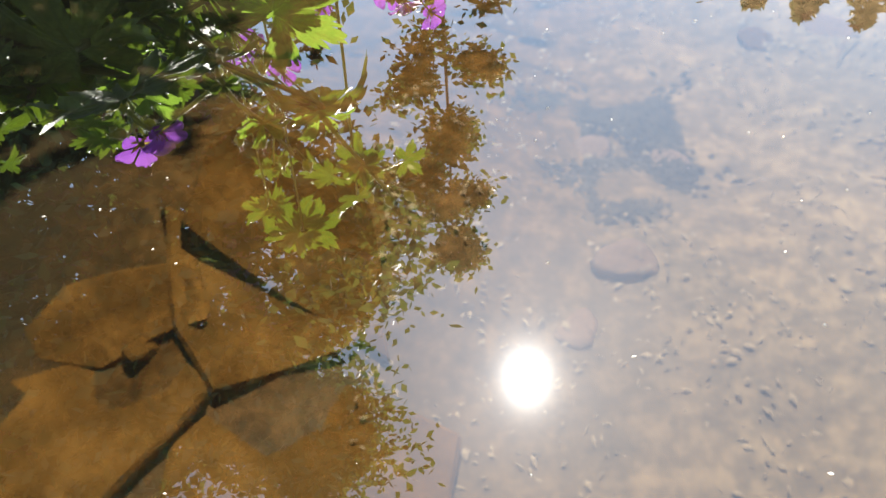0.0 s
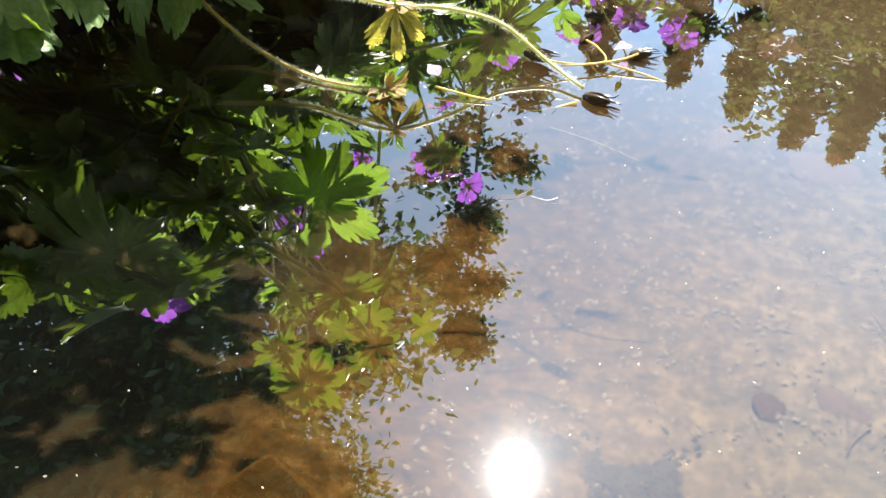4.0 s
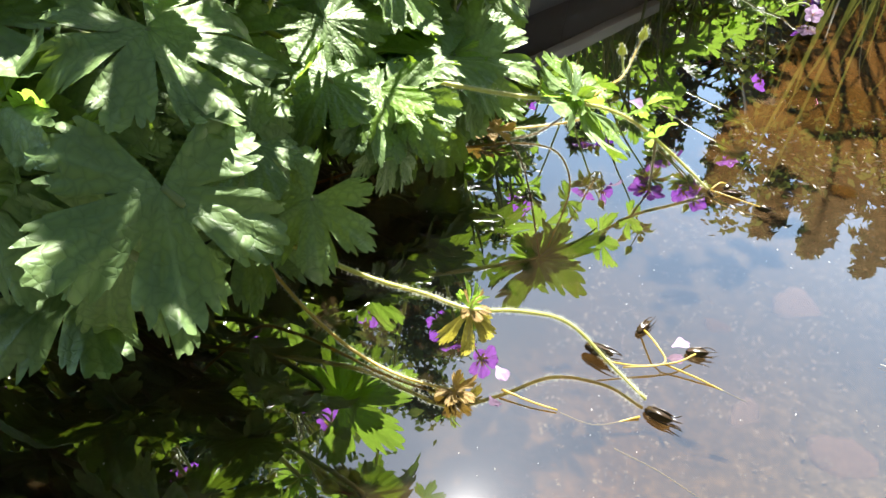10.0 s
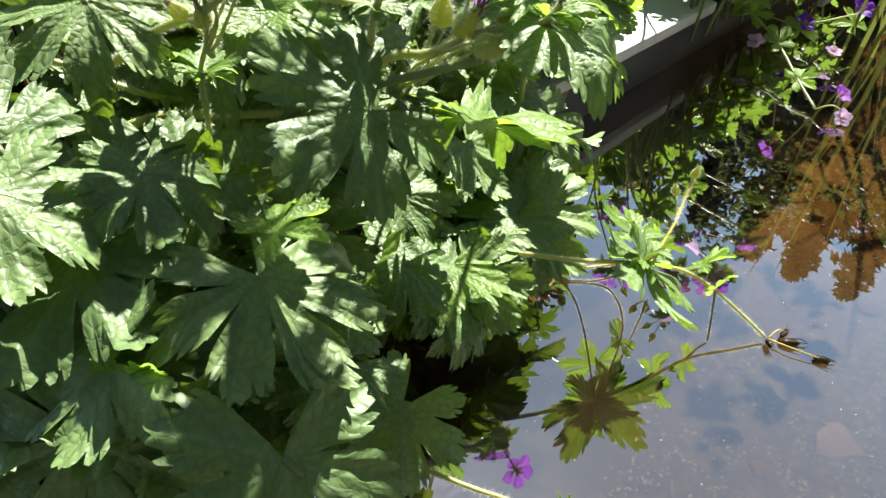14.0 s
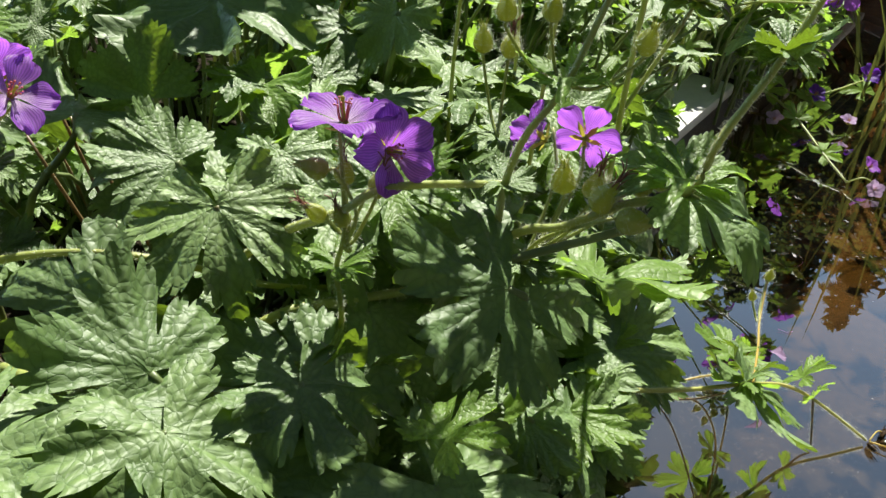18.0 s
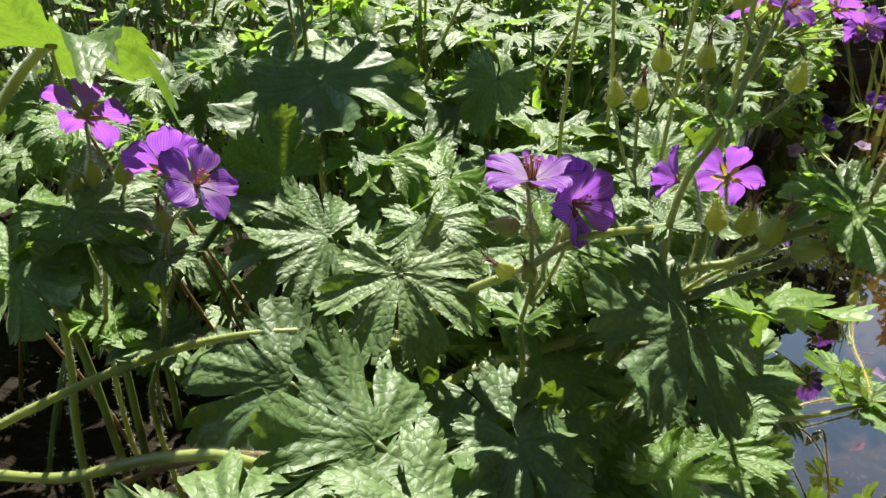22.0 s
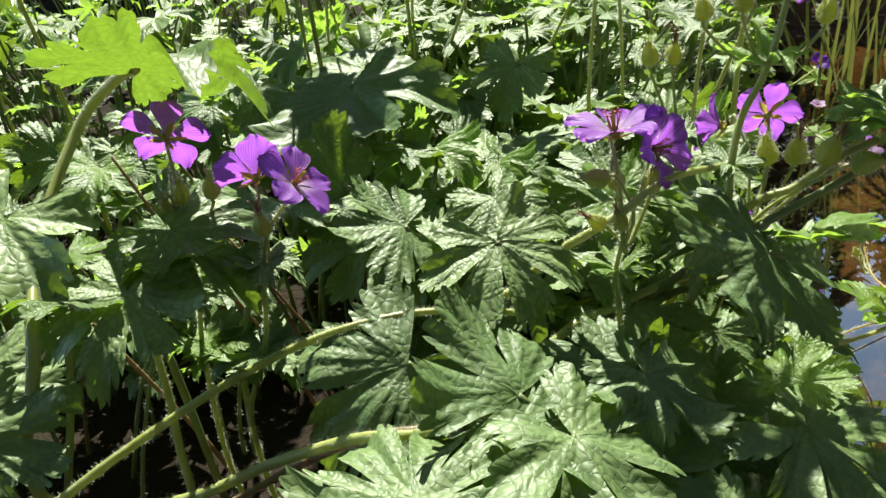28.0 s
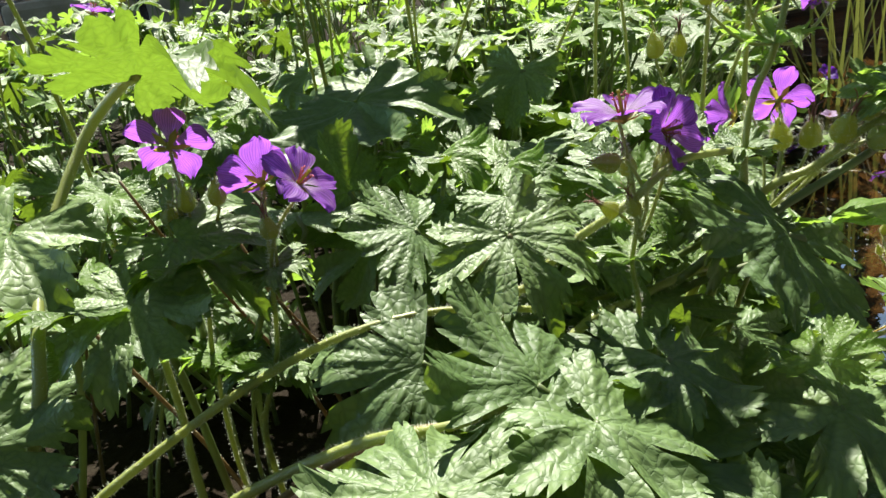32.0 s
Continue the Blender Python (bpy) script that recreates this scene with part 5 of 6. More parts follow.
# small leaves at the joints of the stems
JOINTS = [((-0.424, 0.400, 0.156), 6, 0.026, BLADES_BRACT, 0.2), ((-0.454, 0.412, 0.158), 5, 0.026, BLADES_SLIM, 0.35), ((-0.447, 0.405, 0.160), 3, 0.022, BLADES_YOUNG, 0.1), ((-0.448, 0.41, 0.216), 3, 0.016, BLADES_BRACT, 0.3), ((-0.414, 0.392, 0.205), 4, 0.018, BLADES_BRACT, 0.3),
          ((-0.260, 0.385, 0.186), 5, 0.020, BLADES_SLIM, 0.3), ((-0.198, 0.42, 0.216), 3, 0.016, BLADES_BRACT, 0.2), ((-0.126, 0.408, 0.232), 3, 0.026, BLADES_SLIM, 0.6), ((-0.103, 0.415, 0.288), 4, 0.022, BLADES_BRACT, 0.4),
          ((-0.179, 0.43, 0.259), 4, 0.022, BLADES_SLIM, 0.3), ((-0.185, 0.43, 0.172), 4, 0.017, BLADES_BRACT, 0.2), ((-0.205, 0.47, 0.215), 3, 0.018, BLADES_BRACT, 0.3)]
for c, count, r, blades, lift in JOINTS:
    a0 = rg.uniform(0, 6.3)
    for i in range(count):
        a = a0 + 6.283 * i / count + rg.uniform(-.25, .25)
        d = np.array([math.cos(a), math.sin(a), lift + rg.uniform(-.2, .2)])
        leaf(plant, c, np.array(c) + d * r, (-d[0] * .4, -d[1] * .4, 1), r * rg.uniform(.8, 1.2), blades, None, rg, name="bract_leaf")

# leafy joints of the two trailing stems
TRAIL_FAR = [((-0.041, 0.512, 0.061), (-0.078, 0.498, 0.070), .026, 1), ((-0.041, 0.512, 0.061), (-0.055, 0.550, 0.090), .034, 0), ((-0.041, 0.512, 0.061), (-0.012, 0.468, 0.044), .054, 4),
             ((-0.041, 0.512, 0.061), (-0.020, 0.525, 0.080), .026, 0), ((-0.041, 0.512, 0.060), (0.004, 0.480, 0.036), .034, 2),
             ((-0.030, 0.560, 0.040), (-0.040, 0.575, 0.072), .020, 1), ((0.000, 0.538, 0.052), (0.020, 0.560, 0.066), .024, 1), ((0.015, 0.545, 0.032), (0.030, 0.552, 0.046), .018, 1)]
TRAIL_NEAR = [((-0.068, 0.333, 0.034), (-0.074, 0.336, 0.060), .016, 5), ((-0.068, 0.333, 0.034), (-0.058, 0.330, 0.056), .014, 5), ((-0.068, 0.333, 0.032), (-0.063, 0.324, 0.000), .027, 6),
              ((-0.067, 0.333, 0.032), (-0.054, 0.326, 0.016), .018, 6), ((-0.068, 0.334, 0.033), (-0.052, 0.338, 0.030), .011, 3),
              ((-0.066, 0.311, 0.002), (-0.045, 0.300, 0.004), .013, 3), ((-0.100, 0.549, 0.007), (-0.07, 0.540, 0.006), .014, 3), ((-0.090, 0.552, 0.007), (-0.06, 0.572, 0.008), .016, 3)]
for c, tip, r, kind in TRAIL_FAR + TRAIL_NEAR:
    bl = {0: BLADES_BRACT, 1: BLADES_YOUNG, 2: BLADES_SLIM, 3: BLADES_OLD, 4: BLADES_DEEP, 5: BLADES_SPIKE, 6: BLADES_HANG}[kind]
    d = np.array(tip) - np.array(c)
    leaf(plant, c, tip, (-d[0] * .3, 0.045, 0.05) if c[1] > 0.5 and kind != 3 else (-d[0] * .3, -d[1] * .3 - 0.008, 0.05), r, bl, None, rg, name="bract_leaf", label="withered brown leaf trailing in the water" if kind == 3 else "")
HUSKS = [((0.020, 0.389, 0.002), 60, .011), ((0.048, 0.379, 0.002), 10, .011), ((0.029, 0.328, 0.002), -20, .013), ((-0.002, 0.360, 0.004), -15, .014), ((0.075, 0.548, 0.002), 5, .013), ((0.072, 0.556, 0.003), 60, .009), ((0.095, 0.538, 0.002), -10, .010), ((0.060, 0.540, 0.003), -70, .008)]
WET_BUDS = []
for i in range(3):          # split, ribbed husks with five pointed sepals
    rh = random.Random(300 + i)
    pieces = [(*lathe([(0.04, -0.5), (0.17, -0.42), (0.25, -0.2), (0.24, 0.05), (0.17, 0.28), (0.06, 0.42)], 15, 0.16), 0)]
    for j in range(5):
        a = 1.2566 * j + rh.uniform(-.2, .2)
        o = np.array([math.cos(a), math.sin(a), 0])
        up = np.array([0, 0, 1.0])
        tv, tf, *_ = tube_arrays([o * .22 - up * .25, o * .27 + up * .1, o * rh.uniform(.16, .30) + up * .45, o * rh.uniform(.1, .4) + up * rh.uniform(.6, .85)], 0.07, 0.012, 5, 3)
        pieces.append((tv, tf, 0))
    v, f, _ = joined(*pieces)
    WET_BUDS.append(mesh_of("wet_bud", v, f, HUSK))
for k, (p, a, ln) in enumerate(HUSKS):      # wet buds lying on the water
    m = Matrix.Translation(p) @ pose(0, 0, 0, 0, 84, a) @ Matrix.Diagonal((ln * .8, ln * .8, ln * 1.15, 1))
    put("wet_bud", WET_BUDS[k % 3], plant, m, "dark wet bud floating on the water")
for pts in (((0.020, 0.385, 0.003), (0.026, 0.372, 0.006), (0.030, 0.362, 0.004), (0.010, 0.352, 0.004)), ((0.046, 0.375, 0.004), (0.036, 0.365, 0.004), (0.018, 0.356, 0.004), (0.000, 0.350, 0.007)),
            ((0.06, 0.545, 0.003), (0.075, 0.540, 0.004), (0.095, 0.537, 0.003)), ((0.06, 0.546, 0.003), (0.066, 0.553, 0.006), (0.073, 0.557, 0.003)),
            ((0.030, 0.363, 0.003), (0.05, 0.360, 0.001), (0.072, 0.355, -0.002)), ((0.02, 0.325, 0.001), (0.0, 0.315, -0.002), (-0.018, 0.318, -0.003)), ((-0.045, 0.318, 0.003), (-0.03, 0.316, 0.002), (-0.018, 0.316, 0.001)),
            ((0.01, 0.305, -0.004), (0.03, 0.300, -0.006), (0.05, 0.290, -0.006))):
    stalk("thin_stalk", pts, 0.00055, 0.0004, STEM_GOLD, plant, 6, 5)
put("floating_petal", PETALS_WHITE[0], plant, leaf_pose((0.034, 0.376, 0.004), (0.046, 0.384, 0.006), (0, 0, 1), 0.010), "pale crumpled petal on the water")
put("floating_petal", PETALS_WHITE[1], plant, leaf_pose((-0.05, 0.325, 0.010), (-0.042, 0.316, 0.008), (0, -.3, 1), 0.009), "pale crumpled petal on the water")
put("fallen_petal", PETALS_WHITE[0], plant, leaf_pose((-0.005, 0.585, 0.035), (0.008, 0.590, 0.030), (0, -.5, 1), 0.014), "pale violet petal caught on the stem")

# ---- the bed behind ----
rb = random.Random(77)


def bed_plant(at, reach_x, reach_y, count, tall, fine, group="geraniums by the pond", flowers=0, limit=None, tall_stems=0, blue=False):
    """A geranium of many leaves over an oval of the bed, some flower stems above."""
    p = base("geranium_plant", (at[0], at[1], 0.03), "geranium clump with lobed green leaves behind the pond edge", "geranium", group)
    for i in range(int(count * 1.2)):
        for _ in range(20):
            u, q = rb.random() ** 0.5, rb.uniform(0, 6.283)
            x, y = at[0] + reach_x * u * math.cos(q), at[1] + reach_y * u * math.sin(q)
            if limit is None or limit(x, y):
                break
        else:
            continue
        z = tall * (1 - 0.45 * u ** 2.5) * (rb.uniform(0.35, 0.8) if i % 3 == 0 else rb.uniform(0.8, 1.08))
        a = q + rb.uniform(-1.2, 1.2) if rb.random() < 0.5 else rb.uniform(-2.6, -0.5)
        d = np.array([math.cos(a), math.sin(a), rb.uniform(-0.45, 0.15)])
        c = np.array([x, y, z])
        # bright copies made commoner at the back to paint in backlight
        young = rb.random() < (0.82 if at[1] > 0.85 and at[0] > -0.35 else 0.5 if at[1] > 0.85 else 0.28)
        r = rb.uniform(0.026, 0.052) * (0.8 if young else 1)
        bl = (BLADES_YOUNG if young else BLADES) if fine else (BLADES_LOW_YOUNG if young else BLADES_LOW)
        lands = y - 0.7055 * (z - 0.062)
        if -0.13 < x < 0.03 and 0.83 < lands < 0.99 and z > 0.075 and i % 7:      # gaps that let the sun on to the edging slab
            continue
        leaf(p, c, c + d * r, (rb.uniform(-.5, .5), rb.uniform(.1, .9) if young else rb.uniform(-1.3, .25) if y < 0.82 else rb.uniform(-.55, .6), 0.75), r, bl, (x * .75 + at[0] * .25, y * .75 + at[1] * .25, 0.03), rb, 0.0016)
    for i in range(flowers + tall_stems):
        q, u = rb.uniform(0, 6.283), rb.uniform(0.1, 0.9)
        x, y = at[0] + reach_x * u * math.cos(q), at[1] + reach_y * u * math.sin(q)
        if limit is not None and not limit(x, y):
            continue
        top = np.array([x + rb.uniform(-.04, .04), y + rb.uniform(-.04, .04), tall * (rb.uniform(1.25, 1.6) if i < tall_stems else rb.uniform(1.0, 1.25))])
        foot = np.array([x * .6 + at[0] * .4, y * .6 + at[1] * .4, 0.03])
        stalk("flower_stem", [foot, foot * .5 + top * .5 + np.array([rb.uniform(-.025, .025), rb.uniform(-.025, .025), .01]), top], 0.0016, 0.0010, STEM, p, 6, 6, 1500 if fine else 0, "", rb)
        for j in range(rb.choice([3, 4, 5])):
            d = np.array([rb.uniform(-1, 1), rb.uniform(-1, 1), rb.uniform(0.6, 1.6)])
            e = top + d * rb.uniform(0.014, 0.026)
            stalk("bud_stalk", [top, top * .5 + e * .5 + np.array([0, 0, -.002]), e], 0.0009, 0.0007, STEM, p, 5, 3, 0, "", rb)
            if j == 0 and rb.random() < 0.8:
                flower(p, e, (rb.uniform(-.7, .7), rb.uniform(-.7, .7), .8), 0.020, rb.uniform(5, 40), PETALS_BLUE if blue and rb.random() < .6 else None, rb)
            else:
                bud(p, e, d, rb.uniform(.011, .014), BUDS_OPEN if rb.random() < .2 else BUDS, rb)
        for j in range(3):
            a = rb.uniform(0, 6.3)
            leaf(p, top, top + np.array([math.cos(a), math.sin(a), .2]) * .02, (0, 0, 1), rb.uniform(.018, .028), BLADES_BRACT if fine else BLADES_LOW_YOUNG, None, rb, name="bract_leaf")
    return p


def behind_edge(x, y):
    if (x + 0.41) ** 2 + (y - 0.58) ** 2 < 0.07 ** 2:
        return False
    return x < bank_x(y) - (0.075 if 0.64 < y < 0.88 else -0.06) and not (y < 0.52 and x > -0.40) and not (y < 0.50 and x < -0.36 and x > -0.58)


bed_plant((-0.42, 0.68), 0.26, 0.20, 66, 0.22, True, limit=behind_edge, flowers=0, tall_stems=3)
bed_plant((-0.70, 0.62), 0.22, 0.26, 76, 0.235, True, limit=behind_edge, flowers=0, tall_stems=1)
bed_plant((-0.30, 0.95), 0.26, 0.20, 100, 0.25, True, limit=behind_edge, flowers=3, tall_stems=5)
bed_plant((-0.20, 0.87), 0.17, 0.15, 84, 0.21, True, limit=lambda x, y: x < bank_x(y) - 0.03, flowers=1, tall_stems=2)
bed_plant((-0.15, 0.78), 0.08, 0.08, 34, 0.16, True, limit=lambda x, y: x < bank_x(y) + 0.01)
bed_plant((-0.07, 1.08), 0.17, 0.13, 70, 0.25, True, limit=lambda x, y: x < bank_x(y) + 0.05 and y > 0.95, flowers=2, tall_stems=2)
bed_plant((0.07, 1.20), 0.10, 0.13, 64, 0.17, True, limit=lambda x, y: x < bank_x(y) + 0.04 and y > 1.08)
bed_plant((0.17, 1.40), 0.12, 0.13, 60, 0.17, True, limit=lambda x, y: x < bank_x(y) + 0.04)
bed_plant((-0.72, 1.05), 0.32, 0.26, 110, 0.27, False, flowers=4, tall_stems=2)
bed_plant((-0.12, 1.30), 0.24, 0.20, 100, 0.25, False, limit=lambda x, y: x < bank_x(y) + 0.08, flowers=5, tall_stems=3, blue=True)
bed_plant((-0.45, 1.45), 0.34, 0.24, 110, 0.27, False, flowers=5, tall_stems=2, blue=True)
bed_plant((-1.15, 1.25), 0.36, 0.34, 110, 0.28, False, flowers=5, blue=True)
bed_plant((0.12, 1.62), 0.22, 0.20, 80, 0.24, False, limit=lambda x, y: x < bank_x(y) + 0.06, flowers=5, blue=True)
bed_plant((-0.85, 1.85), 0.45, 0.30, 110, 0.28, False, flowers=6, blue=True)
bed_plant((-0.15, 1.95), 0.40, 0.24, 100, 0.28, False, flowers=5, blue=True)
bed_plant((-1.75, 1.75), 0.5, 0.5, 110, 0.28, False, flowers=5, blue=True)

# tall shoots whose leafy tops, out of view, are added to shade the bed
shade_plant = base("geranium_plant", (-0.36, 0.62, 0.03), "tall geranium with hairy buds, unseen leafy tops added for shade", "geranium", "geraniums by the pond")
rt = random.Random(55)
for i in (0, 3, 4, 8):
    x, y = -0.56 + 0.052 * i + rt.uniform(-.02, .02), rt.uniform(0.56, 0.64) if i in (0, 3, 8) else rt.uniform(0.70, 0.76)
    foot, top = np.array([x, y + .02, 0.03]), np.array([x + rt.uniform(-.03, .03), y - rt.uniform(0.0, .06), rt.uniform(0.37, 0.47)])
    stalk("flower_stem", [foot, foot * .5 + top * .5 + np.array([rt.uniform(-.015, .015), .012, .0]), top], 0.0021, 0.0013, STEM, shade_plant, 6, 6, 1800, "", rt)
    for j in range(4):
        a = 1.57 * j + rt.uniform(-.3, .3)
        d = np.array([math.cos(a), math.sin(a), rt.uniform(-.5, .1)])
        c = top + d * rt.uniform(.005, .05)
        r = rt.uniform(.022, .036)
        leaf(shade_plant, c, c + d * r, (rt.uniform(-.3, .3), rt.uniform(-.3, .5), .9), r, BLADES_LOW, None, rt)
        stalk("leaf_stalk", [top, top * .5 + c * .5 + np.array([0, 0, .004]), c], 0.0010, 0.0008, STEM, shade_plant, 5, 3)
    for j in range(3):
        d = np.array([rt.uniform(-1, 1), rt.uniform(-1, 1), rt.uniform(.8, 1.6)])
        e = top + d * .016
        stalk("bud_stalk", [top, top * .5 + e * .5, e], 0.0009, 0.0007, STEM, shade_plant, 5, 3)
        bud(shade_plant, e, d, .013, None, rt)

# further unseen tops, set along the sun's way to darken leaves below
for x, y, z, r in ((-0.378, 0.680, 0.400, .042), (-0.228, 0.548, 0.404, .019), (-0.420, 0.590, 0.400, .040), (-0.405, 0.715, 0.420, .044), (-0.180, 0.460, 0.408, .036), (-0.222, 0.500, 0.415, .024)):
    foot, top = np.array([x + rt.uniform(-.02, .02), y + .05, 0.03]), np.array([x, y, z])
    stalk("flower_stem", [foot, foot * .5 + top * .5 + np.array([rt.uniform(-.02, .02), .02, .0]), top], 0.0014, 0.0009, STEM, shade_plant, 6, 6, 1800, "", rt)
    for j in range(3):
        a = 2.1 * j + rt.uniform(-.4, .4)
        d = np.array([math.cos(a), math.sin(a), rt.uniform(-.25, .1)])
        leaf(shade_plant, top + d * .006, top + d * r, (rt.uniform(-.2, .2), rt.uniform(0, .5), .9), r * rt.uniform(.8, 1.1), BLADES_LOW, None, rt)

# sunlit leaves that top the bed in the middle
crown_plant = base("geranium_plant", (-0.25, 0.80, 0.03), "spreading geranium with sunlit lobed leaves in the middle of the bed", "geranium", "geraniums by the pond")
rc = random.Random(57)
for _ in range(110):
    x, y = rc.uniform(-0.38, -0.06), rc.uniform(0.70, 0.98)
    c = np.array([x, y, 0.225 + rc.uniform(-.03, .025) - 0.25 * max(0, x + 0.16)])
    if x > -0.13 and y - 0.7055 * (c[2] - 0.062) > 0.82:
        continue
    a = rc.uniform(0, 6.3)
    d = np.array([math.cos(a), math.sin(a), rc.uniform(-.4, .15)])
    leaf(crown_plant, c, c + d * .03, (rc.uniform(-.4, .4), rc.uniform(-.55, .25), .85), rc.uniform(.018, .032), BLADES_LOW_YOUNG if rc.random() < .35 else BLADES_LOW, (x * .6 - .10, y * .6 + .33, .03), rc, 0.0013)

# tall flowering stems leaning over the far corner of the edging
lean_plant = base("geranium_plant", (-0.05, 1.08, 0.03), "leaning geranium with tall stems of violet flowers over the water", "geranium", "geraniums by the pond")
rl = random.Random(12)
for i in range(11):
    top = np.array([rl.uniform(0.0, 0.19), rl.uniform(0.90, 1.16), rl.uniform(0.15, 0.30)])
    foot = np.array([-0.05 + rl.uniform(-.03, .03), 1.08 + rl.uniform(-.03, .05), 0.03])
    stalk("flower_stem", [foot, foot * .5 + top * .5 + np.array([-.02, .01, .04]), top], 0.0018, 0.0010, STEM, lean_plant, 6, 6, 1500, "", rl)
    for j in range(3):
        d = np.array([rl.uniform(-1, 1), rl.uniform(-1, 1), rl.uniform(0.3, 1.2)])
        e = top + d * rl.uniform(0.012, 0.022)
        stalk("bud_stalk", [top, top * .5 + e * .5, e], 0.0008, 0.0006, STEM, lean_plant, 5, 3)
        if j < 2 and i % 3 != 2:
            flower(lean_plant, e, (rl.uniform(-.7, .7), rl.uniform(-.7, .7), rl.uniform(-.2, .9)), 0.018, rl.uniform(5, 35), None, rl)
        else:
            bud(lean_plant, e, d, 0.012, None, rl)
    for j in range(3):
        a = rl.uniform(0, 6.3)
        leaf(lean_plant, top, top + np.array([math.cos(a), math.sin(a), .1]) * .02, (0, 0, 1), rl.uniform(.018, .03), BLADES_DEEP, None, rl, name="bract_leaf")

# a flowering stem rising from the edge of the bed
edge_plant = base("geranium_plant", (-0.17, 0.66, 0.03), "tall geranium stem with violet flowers at the water's edge", "geranium", "geraniums by the pond")
stalk("flower_stem", [(-0.19, 0.66, 0.03), (-0.15, 0.65, 0.12), (-0.115, 0.64, 0.21), (-0.10, 0.635, 0.25)], 0.0020, 0.0012, STEM, edge_plant, 7, 6, 2500, "", rl)
for p, d, r in (((-0.093, 0.634, 0.272), (0.3, -0.5, 0.6), 0.019), ((-0.068, 0.622, 0.275), (0.6, 0.2, 0.6), 0.018), ((-0.112, 0.645, 0.268), (-0.5, 0.3, 0.7), 0.018)):
    a, b = np.array((-0.10, 0.635, 0.25)), np.array(p)
    stalk("bud_stalk", [a, a * .5 + b * .5 + np.array([0, 0, -.003]), b], 0.0009, 0.0007, STEM, edge_plant, 5, 3)
    flower(edge_plant, p, d, r, 14, None, rl)
for p, d in (((-0.085, 0.64, 0.262), (0.4, 0.1, 1)), ((-0.10, 0.64, 0.268), (0, 0.3, 1))):
    a, b = np.array((-0.10, 0.635, 0.25)), np.array(p)
    stalk("bud_stalk", [a, a * .5 + b * .5, b], 0.0009, 0.0007, STEM, edge_plant, 5, 3)
    bud(edge_plant, p, d, 0.013, None, rl)
for a in (0.4, 1.7, 3.1, 4.6):
    leaf(edge_plant, (-0.10, 0.635, 0.25), (-0.10 + .02 * math.cos(a), 0.635 + .02 * math.sin(a), 0.254), (0, 0, 1), 0.026, BLADES_BRACT, None, rl, name="bract_leaf")

# a trailing shoot over the far water
far_shoot = base("geranium_shoot", (0.02, 1.18, 0.03), "thin trailing geranium shoot with small violet flowers on the water", "geranium", "geraniums by the pond")
stalk("flower_stem", [(0.02, 1.18, 0.05), (0.088, 1.118, 0.04), (0.119, 1.071, 0.028), (0.137, 1.002, 0.016), (0.153, 0.956, 0.006)], 0.0016, 0.0010, STEM, far_shoot, 6, 6, 2500, "", rb)
stalk("flower_stem", [(0.153, 0.956, 0.006), (0.168, 0.955, 0.014), (0.182, 0.948, 0.010)], 0.0009, 0.0007, STEM, far_shoot, 6, 4)
for p, d, r, pet in (((0.177, 0.975, 0.018), (.3, -.4, .6), .012, None), ((0.178, 0.945, 0.006), (0, -.6, .5), .011, PETALS_WHITE), ((0.095, 1.074, 0.022), (-.2, -.5, .7), .012, PETALS_WHITE), ((0.197, 1.124, 0.012), (0, -.2, 1), .012, PETALS_WHITE),
                     ((0.16, 1.16, 0.03), (.2, -.5, .6), .014, PETALS_BLUE), ((0.23, 1.20, 0.05), (.1, -.5, .6), .016, PETALS_BLUE)):
    flower(far_shoot, p, d, r, 30, pet, rb, "small violet flower close to the water")
for c, tip, r in (((0.137, 1.002, 0.016), (0.165, 1.01, 0.03), .024), ((0.119, 1.071, 0.028), (0.10, 1.09, 0.045), .026), ((0.088, 1.118, 0.04), (0.11, 1.15, 0.06), .03), ((0.16, 1.16, 0.02), (0.15, 1.19, 0.05), .03), ((0.23, 1.2, 0.03), (0.2, 1.22, 0.06), .03), ((0.05, 1.15, 0.05), (0.02, 1.13, 0.07), .035)):
    leaf(far_shoot, c, tip, (0, -.3, 1), r, BLADES_YOUNG, None, rb)
stalk("flower_stem", [(0.05, 1.24, 0.03), (0.12, 1.20, 0.02), (0.16, 1.16, 0.03), (0.23, 1.20, 0.045)], 0.0014, 0.0010, STEM, far_shoot, 6, 5)

# reeds standing in the water
def blade(p, length, width, a, bend, rng, name, parent):
    n = 9
    o = np.array([math.cos(a), math.sin(a), 0])
    s = np.array([-math.sin(a), math.cos(a), 0])
    v = []
    for i in range(n):
        t = i / (n - 1)
        c = np.array(p) + np.array([0, 0, 1]) * length * (t - 0.5 * bend * t * t) + o * length * bend * t * t
        w = width * (1 - t) ** 0.6 * (0.6 + 0.4 * min(1, 4 * t))
        v += [c - s * w, c + o * w * 0.35, c + s * w]
    f = [(3 * i + j, 3 * i + j + 1, 3 * i + j + 4, 3 * i + j + 3) for i in range(n - 1) for j in range(2)]
    return put(name, mesh_of(name, v, f, GRASSY), parent)


